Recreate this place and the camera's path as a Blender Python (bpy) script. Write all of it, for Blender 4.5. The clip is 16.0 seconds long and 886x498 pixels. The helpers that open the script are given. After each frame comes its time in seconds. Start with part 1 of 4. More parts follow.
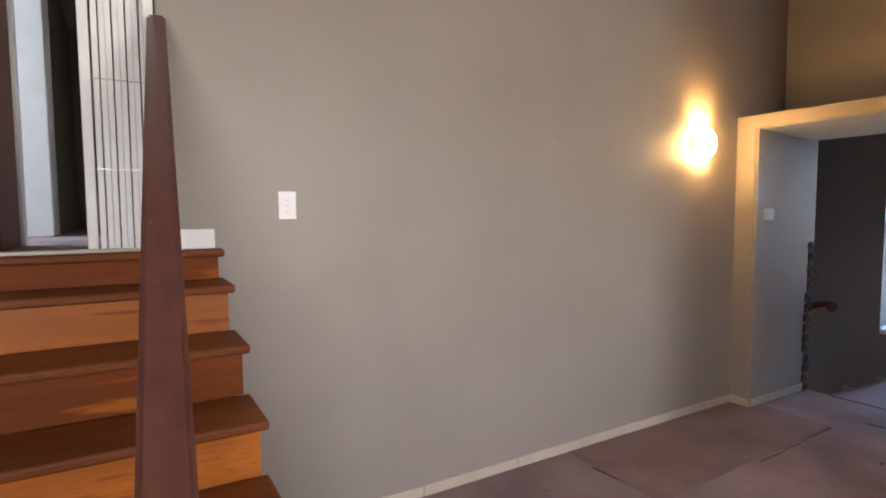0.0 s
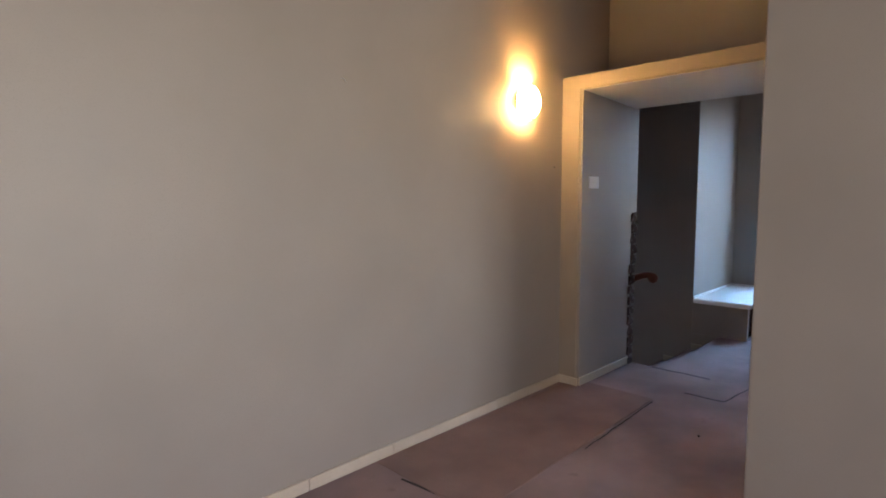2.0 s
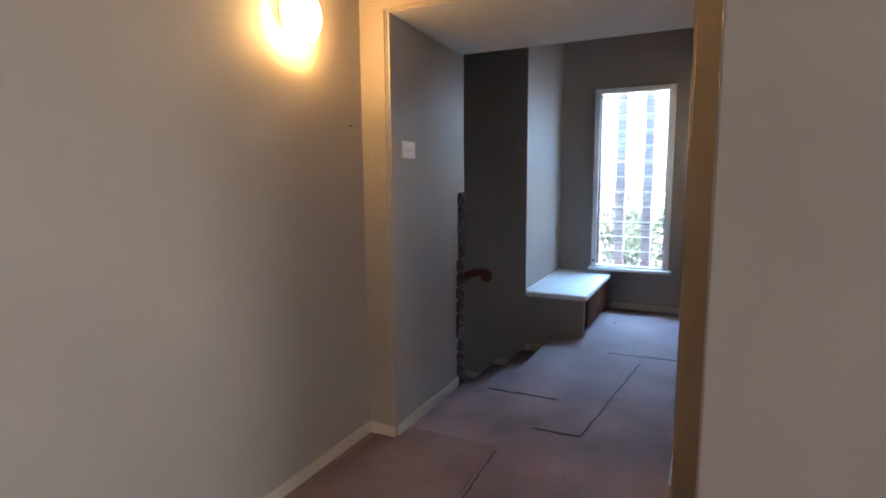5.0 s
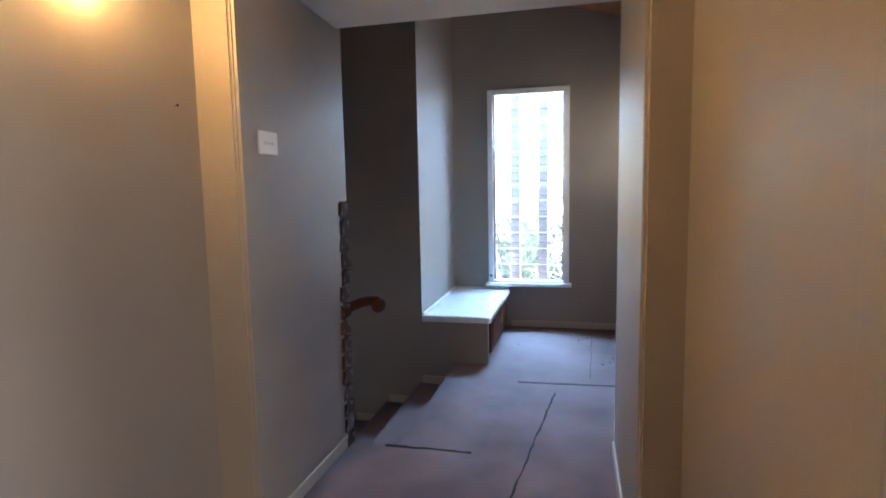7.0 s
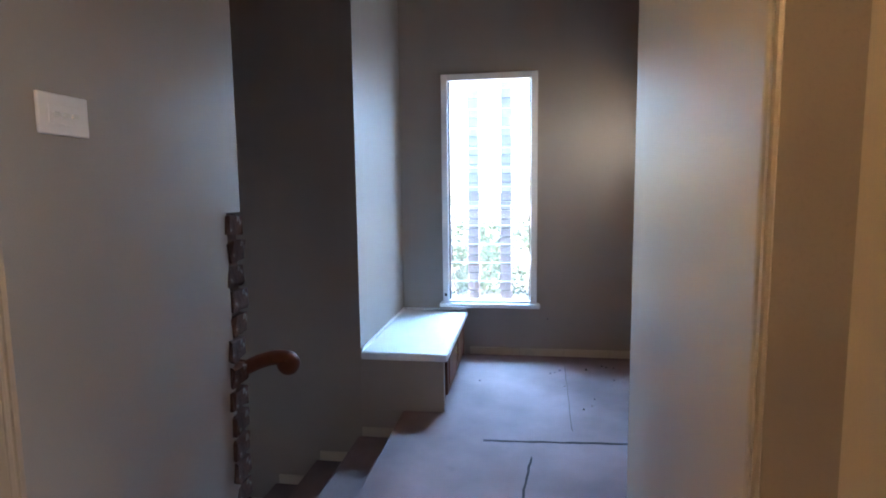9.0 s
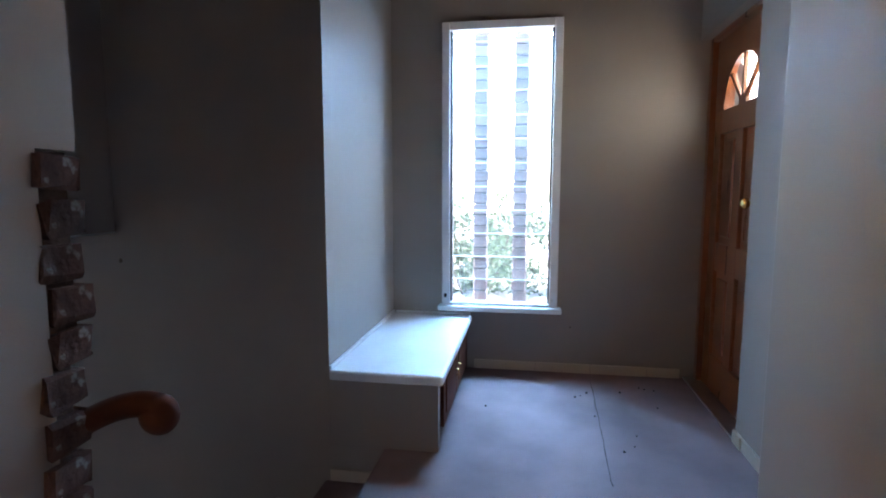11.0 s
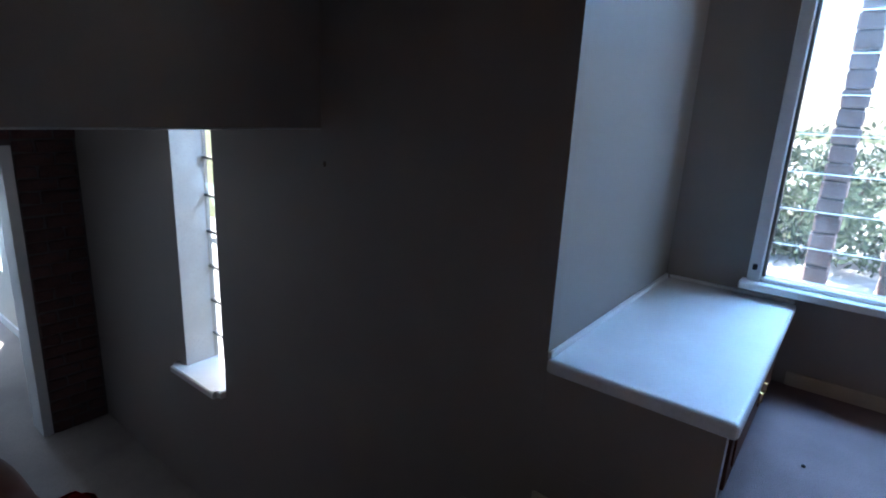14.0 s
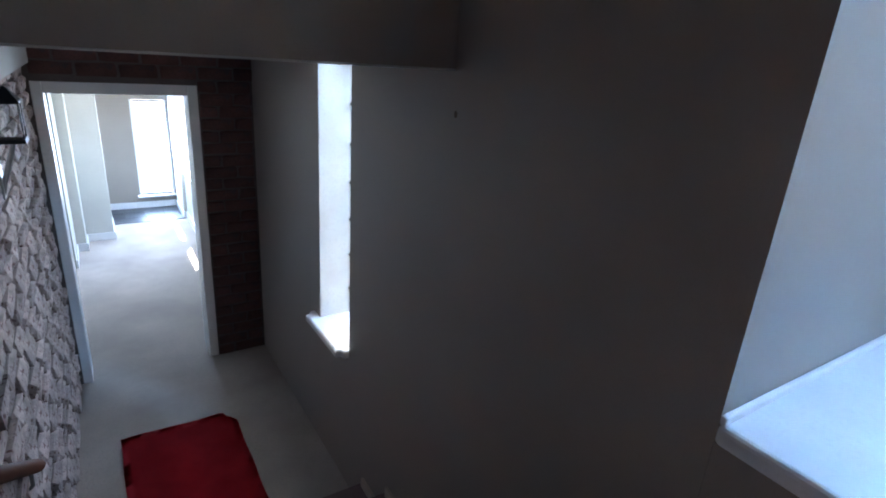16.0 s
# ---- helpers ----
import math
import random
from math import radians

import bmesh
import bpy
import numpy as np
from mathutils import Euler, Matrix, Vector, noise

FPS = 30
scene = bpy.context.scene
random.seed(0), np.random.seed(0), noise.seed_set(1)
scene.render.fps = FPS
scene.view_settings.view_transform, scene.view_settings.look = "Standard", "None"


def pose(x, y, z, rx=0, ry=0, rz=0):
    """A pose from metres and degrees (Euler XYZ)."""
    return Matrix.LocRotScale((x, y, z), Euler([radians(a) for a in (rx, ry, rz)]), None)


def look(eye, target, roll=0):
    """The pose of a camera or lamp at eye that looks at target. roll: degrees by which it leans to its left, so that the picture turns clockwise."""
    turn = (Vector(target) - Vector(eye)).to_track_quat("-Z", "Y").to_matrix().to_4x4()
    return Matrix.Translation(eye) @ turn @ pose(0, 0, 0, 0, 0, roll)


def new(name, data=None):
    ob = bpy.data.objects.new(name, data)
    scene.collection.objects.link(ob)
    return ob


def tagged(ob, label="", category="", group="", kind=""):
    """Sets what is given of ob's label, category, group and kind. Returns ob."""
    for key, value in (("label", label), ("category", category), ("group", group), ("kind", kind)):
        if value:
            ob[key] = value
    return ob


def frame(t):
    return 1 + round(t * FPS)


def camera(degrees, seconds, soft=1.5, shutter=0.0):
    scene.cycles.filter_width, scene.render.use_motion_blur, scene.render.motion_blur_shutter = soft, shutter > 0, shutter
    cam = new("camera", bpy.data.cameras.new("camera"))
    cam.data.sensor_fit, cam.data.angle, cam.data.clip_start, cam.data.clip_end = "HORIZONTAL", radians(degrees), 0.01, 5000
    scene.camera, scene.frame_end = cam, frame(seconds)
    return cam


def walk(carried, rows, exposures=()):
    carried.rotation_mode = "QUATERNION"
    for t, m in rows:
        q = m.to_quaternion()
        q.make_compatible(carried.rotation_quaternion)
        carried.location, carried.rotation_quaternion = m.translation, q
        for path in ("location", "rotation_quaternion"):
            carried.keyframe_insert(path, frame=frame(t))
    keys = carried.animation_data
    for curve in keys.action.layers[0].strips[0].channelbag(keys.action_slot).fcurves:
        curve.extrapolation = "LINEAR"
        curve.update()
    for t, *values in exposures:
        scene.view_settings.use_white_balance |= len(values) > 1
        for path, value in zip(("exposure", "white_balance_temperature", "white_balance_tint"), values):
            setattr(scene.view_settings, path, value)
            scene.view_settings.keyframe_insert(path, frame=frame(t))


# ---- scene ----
cam = camera(78.9, 16.0, soft=1.9)
PATH = [
    (0, (1.134, 0.835, 1.535), (2.148, 2.553, 1.394), -0.3),
    (0.5, (1.291, 0.897, 1.47), (2.428, 2.534, 1.308), -0.4),
    (1, (1.439, 0.948, 1.417), (2.702, 2.488, 1.239), -0.5),
    (1.5, (1.665, 1.059, 1.402), (3.016, 2.522, 1.218), -0.4),
    (2, (1.825, 1.118, 1.381), (3.234, 2.526, 1.196), -0.3),
    (2.5, (2.013, 1.252, 1.377), (3.484, 2.594, 1.186), -0.4),
    (3, (2.163, 1.396, 1.359), (3.703, 2.659, 1.168), -0.2),
    (3.5, (2.33, 1.49, 1.316), (3.937, 2.662, 1.107), -0.1),
    (4, (2.562, 1.559, 1.356), (4.222, 2.648, 1.111), -0.2),
    (6.5, (3.404, 1.96, 1.306), (5.315, 2.511, 1.095), -1.0),
    (7, (3.566, 2.008, 1.299), (5.496, 2.485, 1.088), -1.1),
    (7.5, (3.780, 2.099, 1.312), (5.725, 2.515, 1.102), -1.0),
    (8, (3.955, 2.192, 1.318), (5.912, 2.545, 1.106), -0.8),
    (8.5, (4.158, 2.196, 1.308), (6.121, 2.519, 1.097), -0.85),
    (9, (4.383, 2.172, 1.325), (6.351, 2.467, 1.112), -0.7),
    (11.5, (5.343, 2.285, 1.155), (7.301, 2.625, 0.931), 0.65),
    (12, (5.503, 2.323, 1.144), (7.428, 2.782, 0.859), 1.0),
    (12.5, (5.668, 2.363, 1.171), (7.547, 2.955, 0.825), 0.5),
    (13, (5.771, 2.429, 1.144), (7.603, 3.125, 0.747), 1.28),
    (13.5, (5.923, 2.473, 1.111), (7.683, 3.31, 0.658), 1.8),
    (14, (6.063, 2.493, 1.085), (7.596, 3.673, 0.577), 2.87),
    (14.5, (6.153, 2.529, 1.063), (7.523, 3.876, 0.509), 3.44),
    (15, (6.278, 2.599, 1.035), (7.523, 4.041, 0.426), 3.59),
    (15.5, (6.384, 2.653, 1.05), (7.537, 4.148, 0.392), 3.91),
    (16, (6.471, 2.703, 1.022), (7.511, 4.271, 0.347), 4.1),
]
EXPOSURES = [(0, 3.82, 6500, 13), (2, 3.65, 6500, 13), (3.5, 3.5, 6500, 13), (4.2, 3.52, 6500, 13), (7, 4.0, 6500, 13), (9, 4.08, 6350, 13), (11.5, 3.45, 6250, 12), (12.5, 2.95, 6200, 12), (13.5, 2.6, 6050, 12), (14.5, 2.75, 5950, 12), (16, 3.55, 6250, 12)]
walk(cam, [(t, look(eye, target, roll)) for t, eye, target, roll in PATH], EXPOSURES)

# ---- light ----
world = bpy.data.worlds.new("sky")
scene.world = world
world.use_nodes = True
wn = world.node_tree
sky = wn.nodes.new("ShaderNodeTexSky")
sky.sky_type, sky.sun_disc = "NISHITA", False
SUN_ELEV, SUN_AZ = 60.0, 25.0   # azimuth: degrees from +y towards +x
sky.sun_elevation, sky.sun_rotation = radians(SUN_ELEV), radians(SUN_AZ)
wn.links.new(sky.outputs[0], wn.nodes["Background"].inputs[0])
wn.nodes["Background"].inputs[1].default_value = 0.09
sun_lamp = bpy.data.lights.new("sun", "SUN")
sun_lamp.energy, sun_lamp.angle, sun_lamp.color = 4.0, radians(0.5), (1.0, 0.95, 0.86)
sun = new("sun", sun_lamp)
sun_dir = Vector((math.cos(radians(SUN_ELEV)) * math.sin(radians(SUN_AZ)), math.cos(radians(SUN_ELEV)) * math.cos(radians(SUN_AZ)), math.sin(radians(SUN_ELEV))))
sun.matrix_world = look(sun_dir * 30, (0, 0, 0))


def window_lamp(name, at, target, w, h, watts, colour):
    lamp = bpy.data.lights.new(name, "AREA")
    lamp.shape, lamp.size, lamp.size_y, lamp.energy, lamp.color = "RECTANGLE", w, h, watts, colour
    ob = new(name, lamp)
    ob.matrix_world = look(at, target)
    return ob


# daylight added in unseen openings of hall and upper passage, all behind the walk
window_lamp("hall_window_light", (3.05, -2.98, 1.75), (2.6, 0.0, 1.6), 1.8, 1.7, 8.3, (1.0, 0.93, 0.90))
# second lamp added to lift the hall corner; no window known there
window_lamp("hall_side_fill_light", (-0.2, -2.98, 1.75), (1.2, 0.0, 1.6), 1.3, 1.5, 9.6, (1.0, 0.93, 0.90))
# lamp added to light the upper doorway; its room's window is invented
window_lamp("upper_room_fill_light", (-0.98, 5.2, 2.5), (0.7, 5.2, 2.3), 1.0, 1.2, 8, (0.75, 0.88, 1.0))
window_lamp("tall_window_light", (9.40, 2.62, 2.58), (8.0, 2.60, 0.8), 1.2, 0.6, 39, (0.29, 0.58, 1.0))
window_lamp("tall_window_side_light", (9.40, 1.70, 2.30), (8.0, 2.95, 0.7), 0.7, 0.8, 6, (0.34, 0.62, 1.0))
window_lamp("fanlight_light", (8.225, 1.10, 1.78), (8.3, 2.0, 1.55), 0.46, 0.24, 0.45, (1.0, 0.93, 0.80))
window_lamp("slit_window_light", (7.76, 5.26, 0.3), (6.9, 5.26, 0.0), 0.42, 1.55, 0.35, (0.52, 0.76, 1.0))
window_lamp("room_end_window_light", (7.16, 11.78, -0.5), (7.0, 9.0, -1.0), 0.44, 1.3, 9, (0.47, 0.68, 1.0))
window_lamp("room_side_window_light", (7.62, 10.1, -0.05), (6.7, 9.6, -1.4), 1.7, 1.15, 6.5, (0.50, 0.70, 1.0))
bulb = bpy.data.lights.new("wall_lamp_light", "POINT")
bulb.energy, bulb.color, bulb.shadow_soft_size = 5.2, (1.0, 0.54, 0.17), 0.02
W1 = 3.31            # the long hall wall
new("wall_lamp_light", bulb).location = (4.765, W1 - 0.095, 2.055)

# ---- materials ----


def material(name, colour, rough=0.6, metal=0.0, vary=0.12, scale=6.0, fine=120.0, bump=0.1, second=None, spec=0.5, coat=0.0, per_object=0.0, island=0.0, stretch=(1, 1, 1), wear=None, wear_at=0.62, wave=0.0):
    """Colour with two scales of variation, relief, and optional patches of a second colour and of wear."""
    m = bpy.data.materials.new(name)
    m.use_nodes = True
    n, l = m.node_tree.nodes, m.node_tree.links
    b = n["Principled BSDF"]
    b.inputs["Roughness"].default_value, b.inputs["Metallic"].default_value = rough, metal
    b.inputs["Specular IOR Level"].default_value = spec
    b.inputs["Coat Weight"].default_value, b.inputs["Coat Roughness"].default_value = coat, 0.2
    tc = n.new("ShaderNodeTexCoord")
    mp = n.new("ShaderNodeMapping")
    mp.inputs["Scale"].default_value = stretch
    l.new(tc.outputs["Object"], mp.inputs[0])

    def tex(s, detail):
        t = n.new("ShaderNodeTexNoise")
        t.inputs["Scale"].default_value, t.inputs["Detail"].default_value = s, detail
        l.new(mp.outputs[0], t.inputs["Vector"])
        return t

    def mix(a, c, f, kind="MIX"):
        x = n.new("ShaderNodeMix")
        x.data_type, x.blend_type = "RGBA", kind
        for sock, v in ((x.inputs[0], f), (x.inputs[6], a), (x.inputs[7], c)):
            if hasattr(v, "is_linked"):
                l.new(v, sock)
            else:
                sock.default_value = v if isinstance(v, float) else (*v, 1.0)
        return x.outputs[2]

    def ramp(v, lo, hi):
        r = n.new("ShaderNodeMapRange")
        r.inputs[1].default_value, r.inputs[2].default_value = lo, hi
        l.new(v, r.inputs[0])
        return r.outputs[0]

    big, small = tex(scale, 4.0), tex(fine, 3.0)
    dark = tuple(c * (1 - vary) for c in colour)
    light = tuple(min(1.0, c * (1 + vary)) for c in colour)
    col = mix(dark, second or light, ramp(big.outputs[0], 0.32, 0.68))
    col = mix(col, tuple(c * (1 - 1.2 * vary) for c in colour), ramp(small.outputs[0], 0.52, 0.78))
    if wear:
        w = tex(scale * 2.3, 8.0)
        col = mix(col, wear, ramp(w.outputs[0], wear_at, wear_at + 0.08))
    if per_object or island:
        info = n.new("ShaderNodeNewGeometry" if island else "ShaderNodeObjectInfo")
        hs = n.new("ShaderNodeHueSaturation")
        r = n.new("ShaderNodeMapRange")
        amount = per_object or island
        r.inputs[3].default_value, r.inputs[4].default_value = 1 - amount, 1 + amount
        l.new(info.outputs["Random Per Island" if island else "Random"], r.inputs[0])
        l.new(r.outputs[0], hs.inputs["Value"])
        l.new(col, hs.inputs["Color"])
        col = hs.outputs[0]
    l.new(col, b.inputs["Base Color"])
    rr = n.new("ShaderNodeMapRange")
    rr.inputs[3].default_value, rr.inputs[4].default_value = max(0.03, rough - 0.08), min(1.0, rough + 0.08)
    l.new(big.outputs[0], rr.inputs[0])
    l.new(rr.outputs[0], b.inputs["Roughness"])
    if bump:
        bp = n.new("ShaderNodeBump")
        bp.inputs["Strength"].default_value, bp.inputs["Distance"].default_value = bump, 0.004
        l.new(small.outputs[0], bp.inputs["Height"])
        bp2 = n.new("ShaderNodeBump")
        bp2.inputs["Strength"].default_value, bp2.inputs["Distance"].default_value = max(bump * 0.8, wave), 0.012
        l.new(big.outputs[0], bp2.inputs["Height"])
        l.new(bp.outputs[0], bp2.inputs["Normal"])
        l.new(bp2.outputs[0], b.inputs["Normal"])
    return m


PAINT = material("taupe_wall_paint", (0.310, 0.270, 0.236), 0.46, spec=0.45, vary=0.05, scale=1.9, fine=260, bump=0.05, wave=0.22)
# the same wall paint, a tenth darker and slightly smoother
SATIN = material("darker_satin_wall_paint", (0.275, 0.243, 0.207), 0.42, spec=0.45, vary=0.05, scale=1.9, fine=260, bump=0.04, wave=0.12)
REVEAL = material("pale_window_reveal_paint", (0.36, 0.345, 0.32), 0.5, vary=0.08, scale=5, fine=120, bump=0.08)
PALEWALL = material("warm_white_wall_paint", (0.58, 0.57, 0.52), 0.6, vary=0.05, scale=3, fine=160, bump=0.06)
PORTAL = material("cream_taupe_plaster_paint", (0.32, 0.27, 0.215), 0.42, vary=0.06, scale=3, fine=120, bump=0.10)
STAIRRAIL = material("near_black_red_rail_wood", (0.115, 0.038, 0.021), 0.58, spec=0.18, vary=0.25, scale=6, fine=60, bump=0.05, coat=0.0)
CARPETLOW = material("pale_beige_grey_carpet", (0.43, 0.375, 0.335), 0.95, vary=0.16, scale=2.0, fine=150, bump=1.0, spec=0.1)
CREAM = material("cream_trim_paint", (0.50, 0.43, 0.345), 0.38, vary=0.08, scale=5, fine=90, bump=0.12, wear=(0.36, 0.29, 0.21), wear_at=0.70)
WHITE = material("white_gloss_paint", (0.80, 0.80, 0.80), 0.32, vary=0.05, scale=5, fine=80, bump=0.08, wear=(0.6, 0.58, 0.55), wear_at=0.72)
PLASTER = material("white_ceiling_plaster", (0.55, 0.55, 0.55), 0.75, vary=0.05, scale=2, fine=140, bump=0.1)
CARPET = material("mauve_grey_carpet", (0.245, 0.182, 0.182), 0.95, vary=0.24, scale=2.2, fine=210, bump=1.0, spec=0.1, wear=(0.205, 0.152, 0.152), wear_at=0.66)
SEAM = material("dark_seam_backing", (0.035, 0.028, 0.03), 0.95, vary=0.3, scale=20, fine=200, bump=0.3)
TREAD = material("dark_stained_tread", (0.195, 0.058, 0.016), 0.5, vary=0.25, scale=3, fine=40, bump=0.05, coat=0.0, spec=0.16, stretch=(0.6, 5, 5), wear=(0.23, 0.085, 0.028))
RISER = material("orange_varnished_riser", (0.42, 0.12, 0.014), 0.48, spec=0.25, vary=0.22, scale=2, fine=30, bump=0.05, coat=0.06, stretch=(0.5, 5, 5), per_object=0.22, wear=(0.24, 0.05, 0.012), wear_at=0.56)
RISERDARK = material("red_brown_varnished_riser", (0.195, 0.046, 0.009), 0.55, spec=0.15, vary=0.25, scale=2, fine=30, bump=0.05, coat=0.0, stretch=(0.5, 5, 5), wear=(0.42, 0.12, 0.014), wear_at=0.60)
CUPBOARD = material("dull_red_brown_cupboard_wood", (0.125, 0.036, 0.016), 0.6, spec=0.2, vary=0.2, scale=3, fine=36, bump=0.05, stretch=(6, 6, 0.5), per_object=0.08)
# near-black colour stands in for shade inside and under the bench cupboard
GAPSHADE = material("cupboard_gap_shade", (0.03, 0.02, 0.016), 0.9, vary=0.3, scale=6, fine=80, bump=0.1, spec=0.1)
CARPETBROWN = material("brown_grey_carpet_strip", (0.218, 0.148, 0.134), 0.95, vary=0.17, scale=2.6, fine=190, bump=1.0, spec=0.1)
RAILWOOD = material("dark_red_handrail_wood", (0.10, 0.030, 0.020), 0.38, vary=0.25, scale=5, fine=60, bump=0.08, coat=0.15, stretch=(5, 0.8, 5), wear=(0.19, 0.09, 0.05), wear_at=0.66)
DOORWOOD = material("varnished_red_brown_door_wood", (0.215, 0.064, 0.020), 0.30, vary=0.16, scale=3, fine=36, bump=0.06, coat=0.3, stretch=(6, 6, 0.5), per_object=0.08)
CEILWOOD = material("stained_ceiling_board", (0.34, 0.11, 0.04), 0.5, vary=0.25, scale=3, fine=30, bump=0.1, stretch=(0.5, 6, 6))
BRICKWHITE = material("limewashed_rough_brick", (0.56, 0.47, 0.45), 0.85, vary=0.25, scale=16, fine=75, bump=0.9, per_object=0.22, wear=(0.20, 0.105, 0.10), wear_at=0.56)
BRICKWHITE_FAR = material("limewashed_rough_brick_rest", (0.56, 0.47, 0.45), 0.85, vary=0.25, scale=16, fine=75, bump=0.9, island=0.22, wear=(0.20, 0.105, 0.10), wear_at=0.56)
BRICKRED = material("dark_red_rough_brick", (0.10, 0.046, 0.042), 0.85, vary=0.3, scale=8, fine=70, bump=0.9, per_object=0.25, wear=(0.075, 0.05, 0.055), wear_at=0.55)
BRICKGREY = material("dark_clinker_brick_with_limewash", (0.085, 0.046, 0.036), 0.85, vary=0.35, scale=14, fine=70, bump=1.0, spec=0.2, per_object=0.25, wear=(0.21, 0.19, 0.175), wear_at=0.62)
BRICKPALE = material("pale_pink_brick", (0.35, 0.25, 0.225), 0.85, vary=0.2, scale=9, fine=70, bump=0.6, per_object=0.15)
MORTAR = material("grey_mortar", (0.12, 0.10, 0.095), 0.95, vary=0.15, scale=9, fine=120, bump=0.5)
MORTARBROWN = material("brown_rough_mortar", (0.085, 0.055, 0.045), 0.95, vary=0.3, scale=12, fine=110, bump=0.8, spec=0.1)
LIMEJOINT = material("limewashed_mortar_joint", (0.20, 0.165, 0.16), 0.95, vary=0.25, scale=9, fine=120, bump=0.6)
RED = material("red_mat_pile", (0.46, 0.016, 0.026), 0.95, vary=0.2, scale=5, fine=300, bump=0.7, spec=0.05)
TILE = material("dark_slate_tile", (0.05, 0.055, 0.065), 0.35, vary=0.3, scale=5, fine=60, bump=0.15, per_object=0.2)
PLASTIC = material("white_switch_plastic", (0.72, 0.70, 0.70), 0.3, vary=0.02, scale=20, fine=200, bump=0.0)
PLASTICGREY = material("greyed_switch_plastic", (0.66, 0.65, 0.62), 0.35, vary=0.04, scale=20, fine=200, bump=0.0)
IRON = material("black_wrought_iron", (0.02, 0.02, 0.022), 0.45, metal=0.6, vary=0.2, scale=20, fine=120, bump=0.1)
STEEL = material("dull_steel", (0.45, 0.45, 0.45), 0.35, metal=1.0, vary=0.1, scale=20, fine=120, bump=0.05)
BRASS = material("polished_brass", (0.75, 0.55, 0.22), 0.22, metal=1.0, vary=0.1, scale=20, fine=120, bump=0.0)
DARKFRAME = material("weathered_grey_window_steel", (0.16, 0.15, 0.14), 0.6, vary=0.3, scale=14, fine=90, bump=0.2)
CONCRETE = material("pale_paving_concrete", (0.52, 0.52, 0.53), 0.9, vary=0.12, scale=2, fine=60, bump=0.3)
GRASS = material("dry_lawn", (0.10, 0.11, 0.04), 0.95, vary=0.3, scale=0.8, fine=30, bump=0.6)
LEAF = material("hedge_leaf", (0.12, 0.16, 0.09), 0.55, vary=0.35, scale=6, fine=50, bump=0.0, island=0.5)
BARK = material("grey_brown_bark", (0.13, 0.10, 0.075), 0.9, vary=0.3, scale=8, fine=60, bump=0.6)
ROOFING = material("grey_roof_sheet", (0.25, 0.24, 0.23), 0.7, vary=0.15, scale=3, fine=60, bump=0.2)
GRIT = material("dark_floor_grit", (0.02, 0.018, 0.018), 0.9, vary=0.3, scale=40, fine=200, bump=0.0)


def glass_material(name, tint=(1, 1, 1), rough=0.0):
    m = bpy.data.materials.new(name)
    m.use_nodes = True
    b = m.node_tree.nodes["Principled BSDF"]
    b.inputs["Base Color"].default_value = (*tint, 1)
    b.inputs["Roughness"].default_value = rough
    b.inputs["Transmission Weight"].default_value = 1.0
    b.inputs["IOR"].default_value = 1.45
    return m


GLASS = glass_material("clear_window_glass", (0.97, 0.99, 0.98))
# a white translucent veil mixed into the panes paints haze over the view
HAZED = glass_material("hazed_louvre_glass", (0.96, 0.98, 0.98), 0.03)
_n, _l = HAZED.node_tree.nodes, HAZED.node_tree.links
_haze, _mix, _haze_noise = _n.new("ShaderNodeBsdfTranslucent"), _n.new("ShaderNodeMixShader"), _n.new("ShaderNodeTexNoise")
_haze.inputs[0].default_value = (0.85, 0.85, 0.83, 1)
_haze_noise.inputs["Scale"].default_value = 9.0
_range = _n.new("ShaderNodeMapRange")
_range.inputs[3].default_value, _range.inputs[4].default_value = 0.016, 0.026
_l.new(_haze_noise.outputs[0], _range.inputs[0])
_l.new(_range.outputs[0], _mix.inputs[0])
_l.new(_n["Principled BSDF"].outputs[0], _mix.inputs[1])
_l.new(_haze.outputs[0], _mix.inputs[2])
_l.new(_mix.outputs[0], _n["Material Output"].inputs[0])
EDGE = bpy.data.materials.new("ground_glass_edge")
EDGE.use_nodes = True
_tr = EDGE.node_tree.nodes.new("ShaderNodeBsdfTranslucent")
_tr.inputs[0].default_value = (0.9, 0.95, 0.95, 1)
EDGE.node_tree.links.new(_tr.outputs[0], EDGE.node_tree.nodes["Material Output"].inputs[0])
SHADE = bpy.data.materials.new("lit_frosted_lamp_glass")
SHADE.use_nodes = True
_b = SHADE.node_tree.nodes["Principled BSDF"]
_b.inputs["Base Color"].default_value = (0.9, 0.8, 0.6, 1)
_b.inputs["Roughness"].default_value = 0.5
_b.inputs["Emission Color"].default_value = (1.0, 0.58, 0.20, 1)
_b.inputs["Emission Strength"].default_value = 7.8

# ---- building helpers ----


def mesh_of(bm, name, mat, smooth=False):
    me = bpy.data.meshes.new(name)
    bm.normal_update()
    bm.to_mesh(me)
    bm.free()
    if mat:
        me.materials.append(mat)
    if smooth:
        me.shade_smooth()
    return me


def part(name, bm, mat, parent=None, label="", smooth=False):
    """Links a bmesh as one mesh object, under parent where there is one."""
    ob = new(name, mesh_of(bm, name, mat, smooth))
    if parent:
        ob.parent = parent
    if label:
        ob["label"] = label
    return ob


def root(name, at, label, category, group="", kind="", turn=0):
    ob = new(name)
    ob.matrix_basis = pose(*at, 0, 0, turn)
    return tagged(ob, label, category, group, kind)


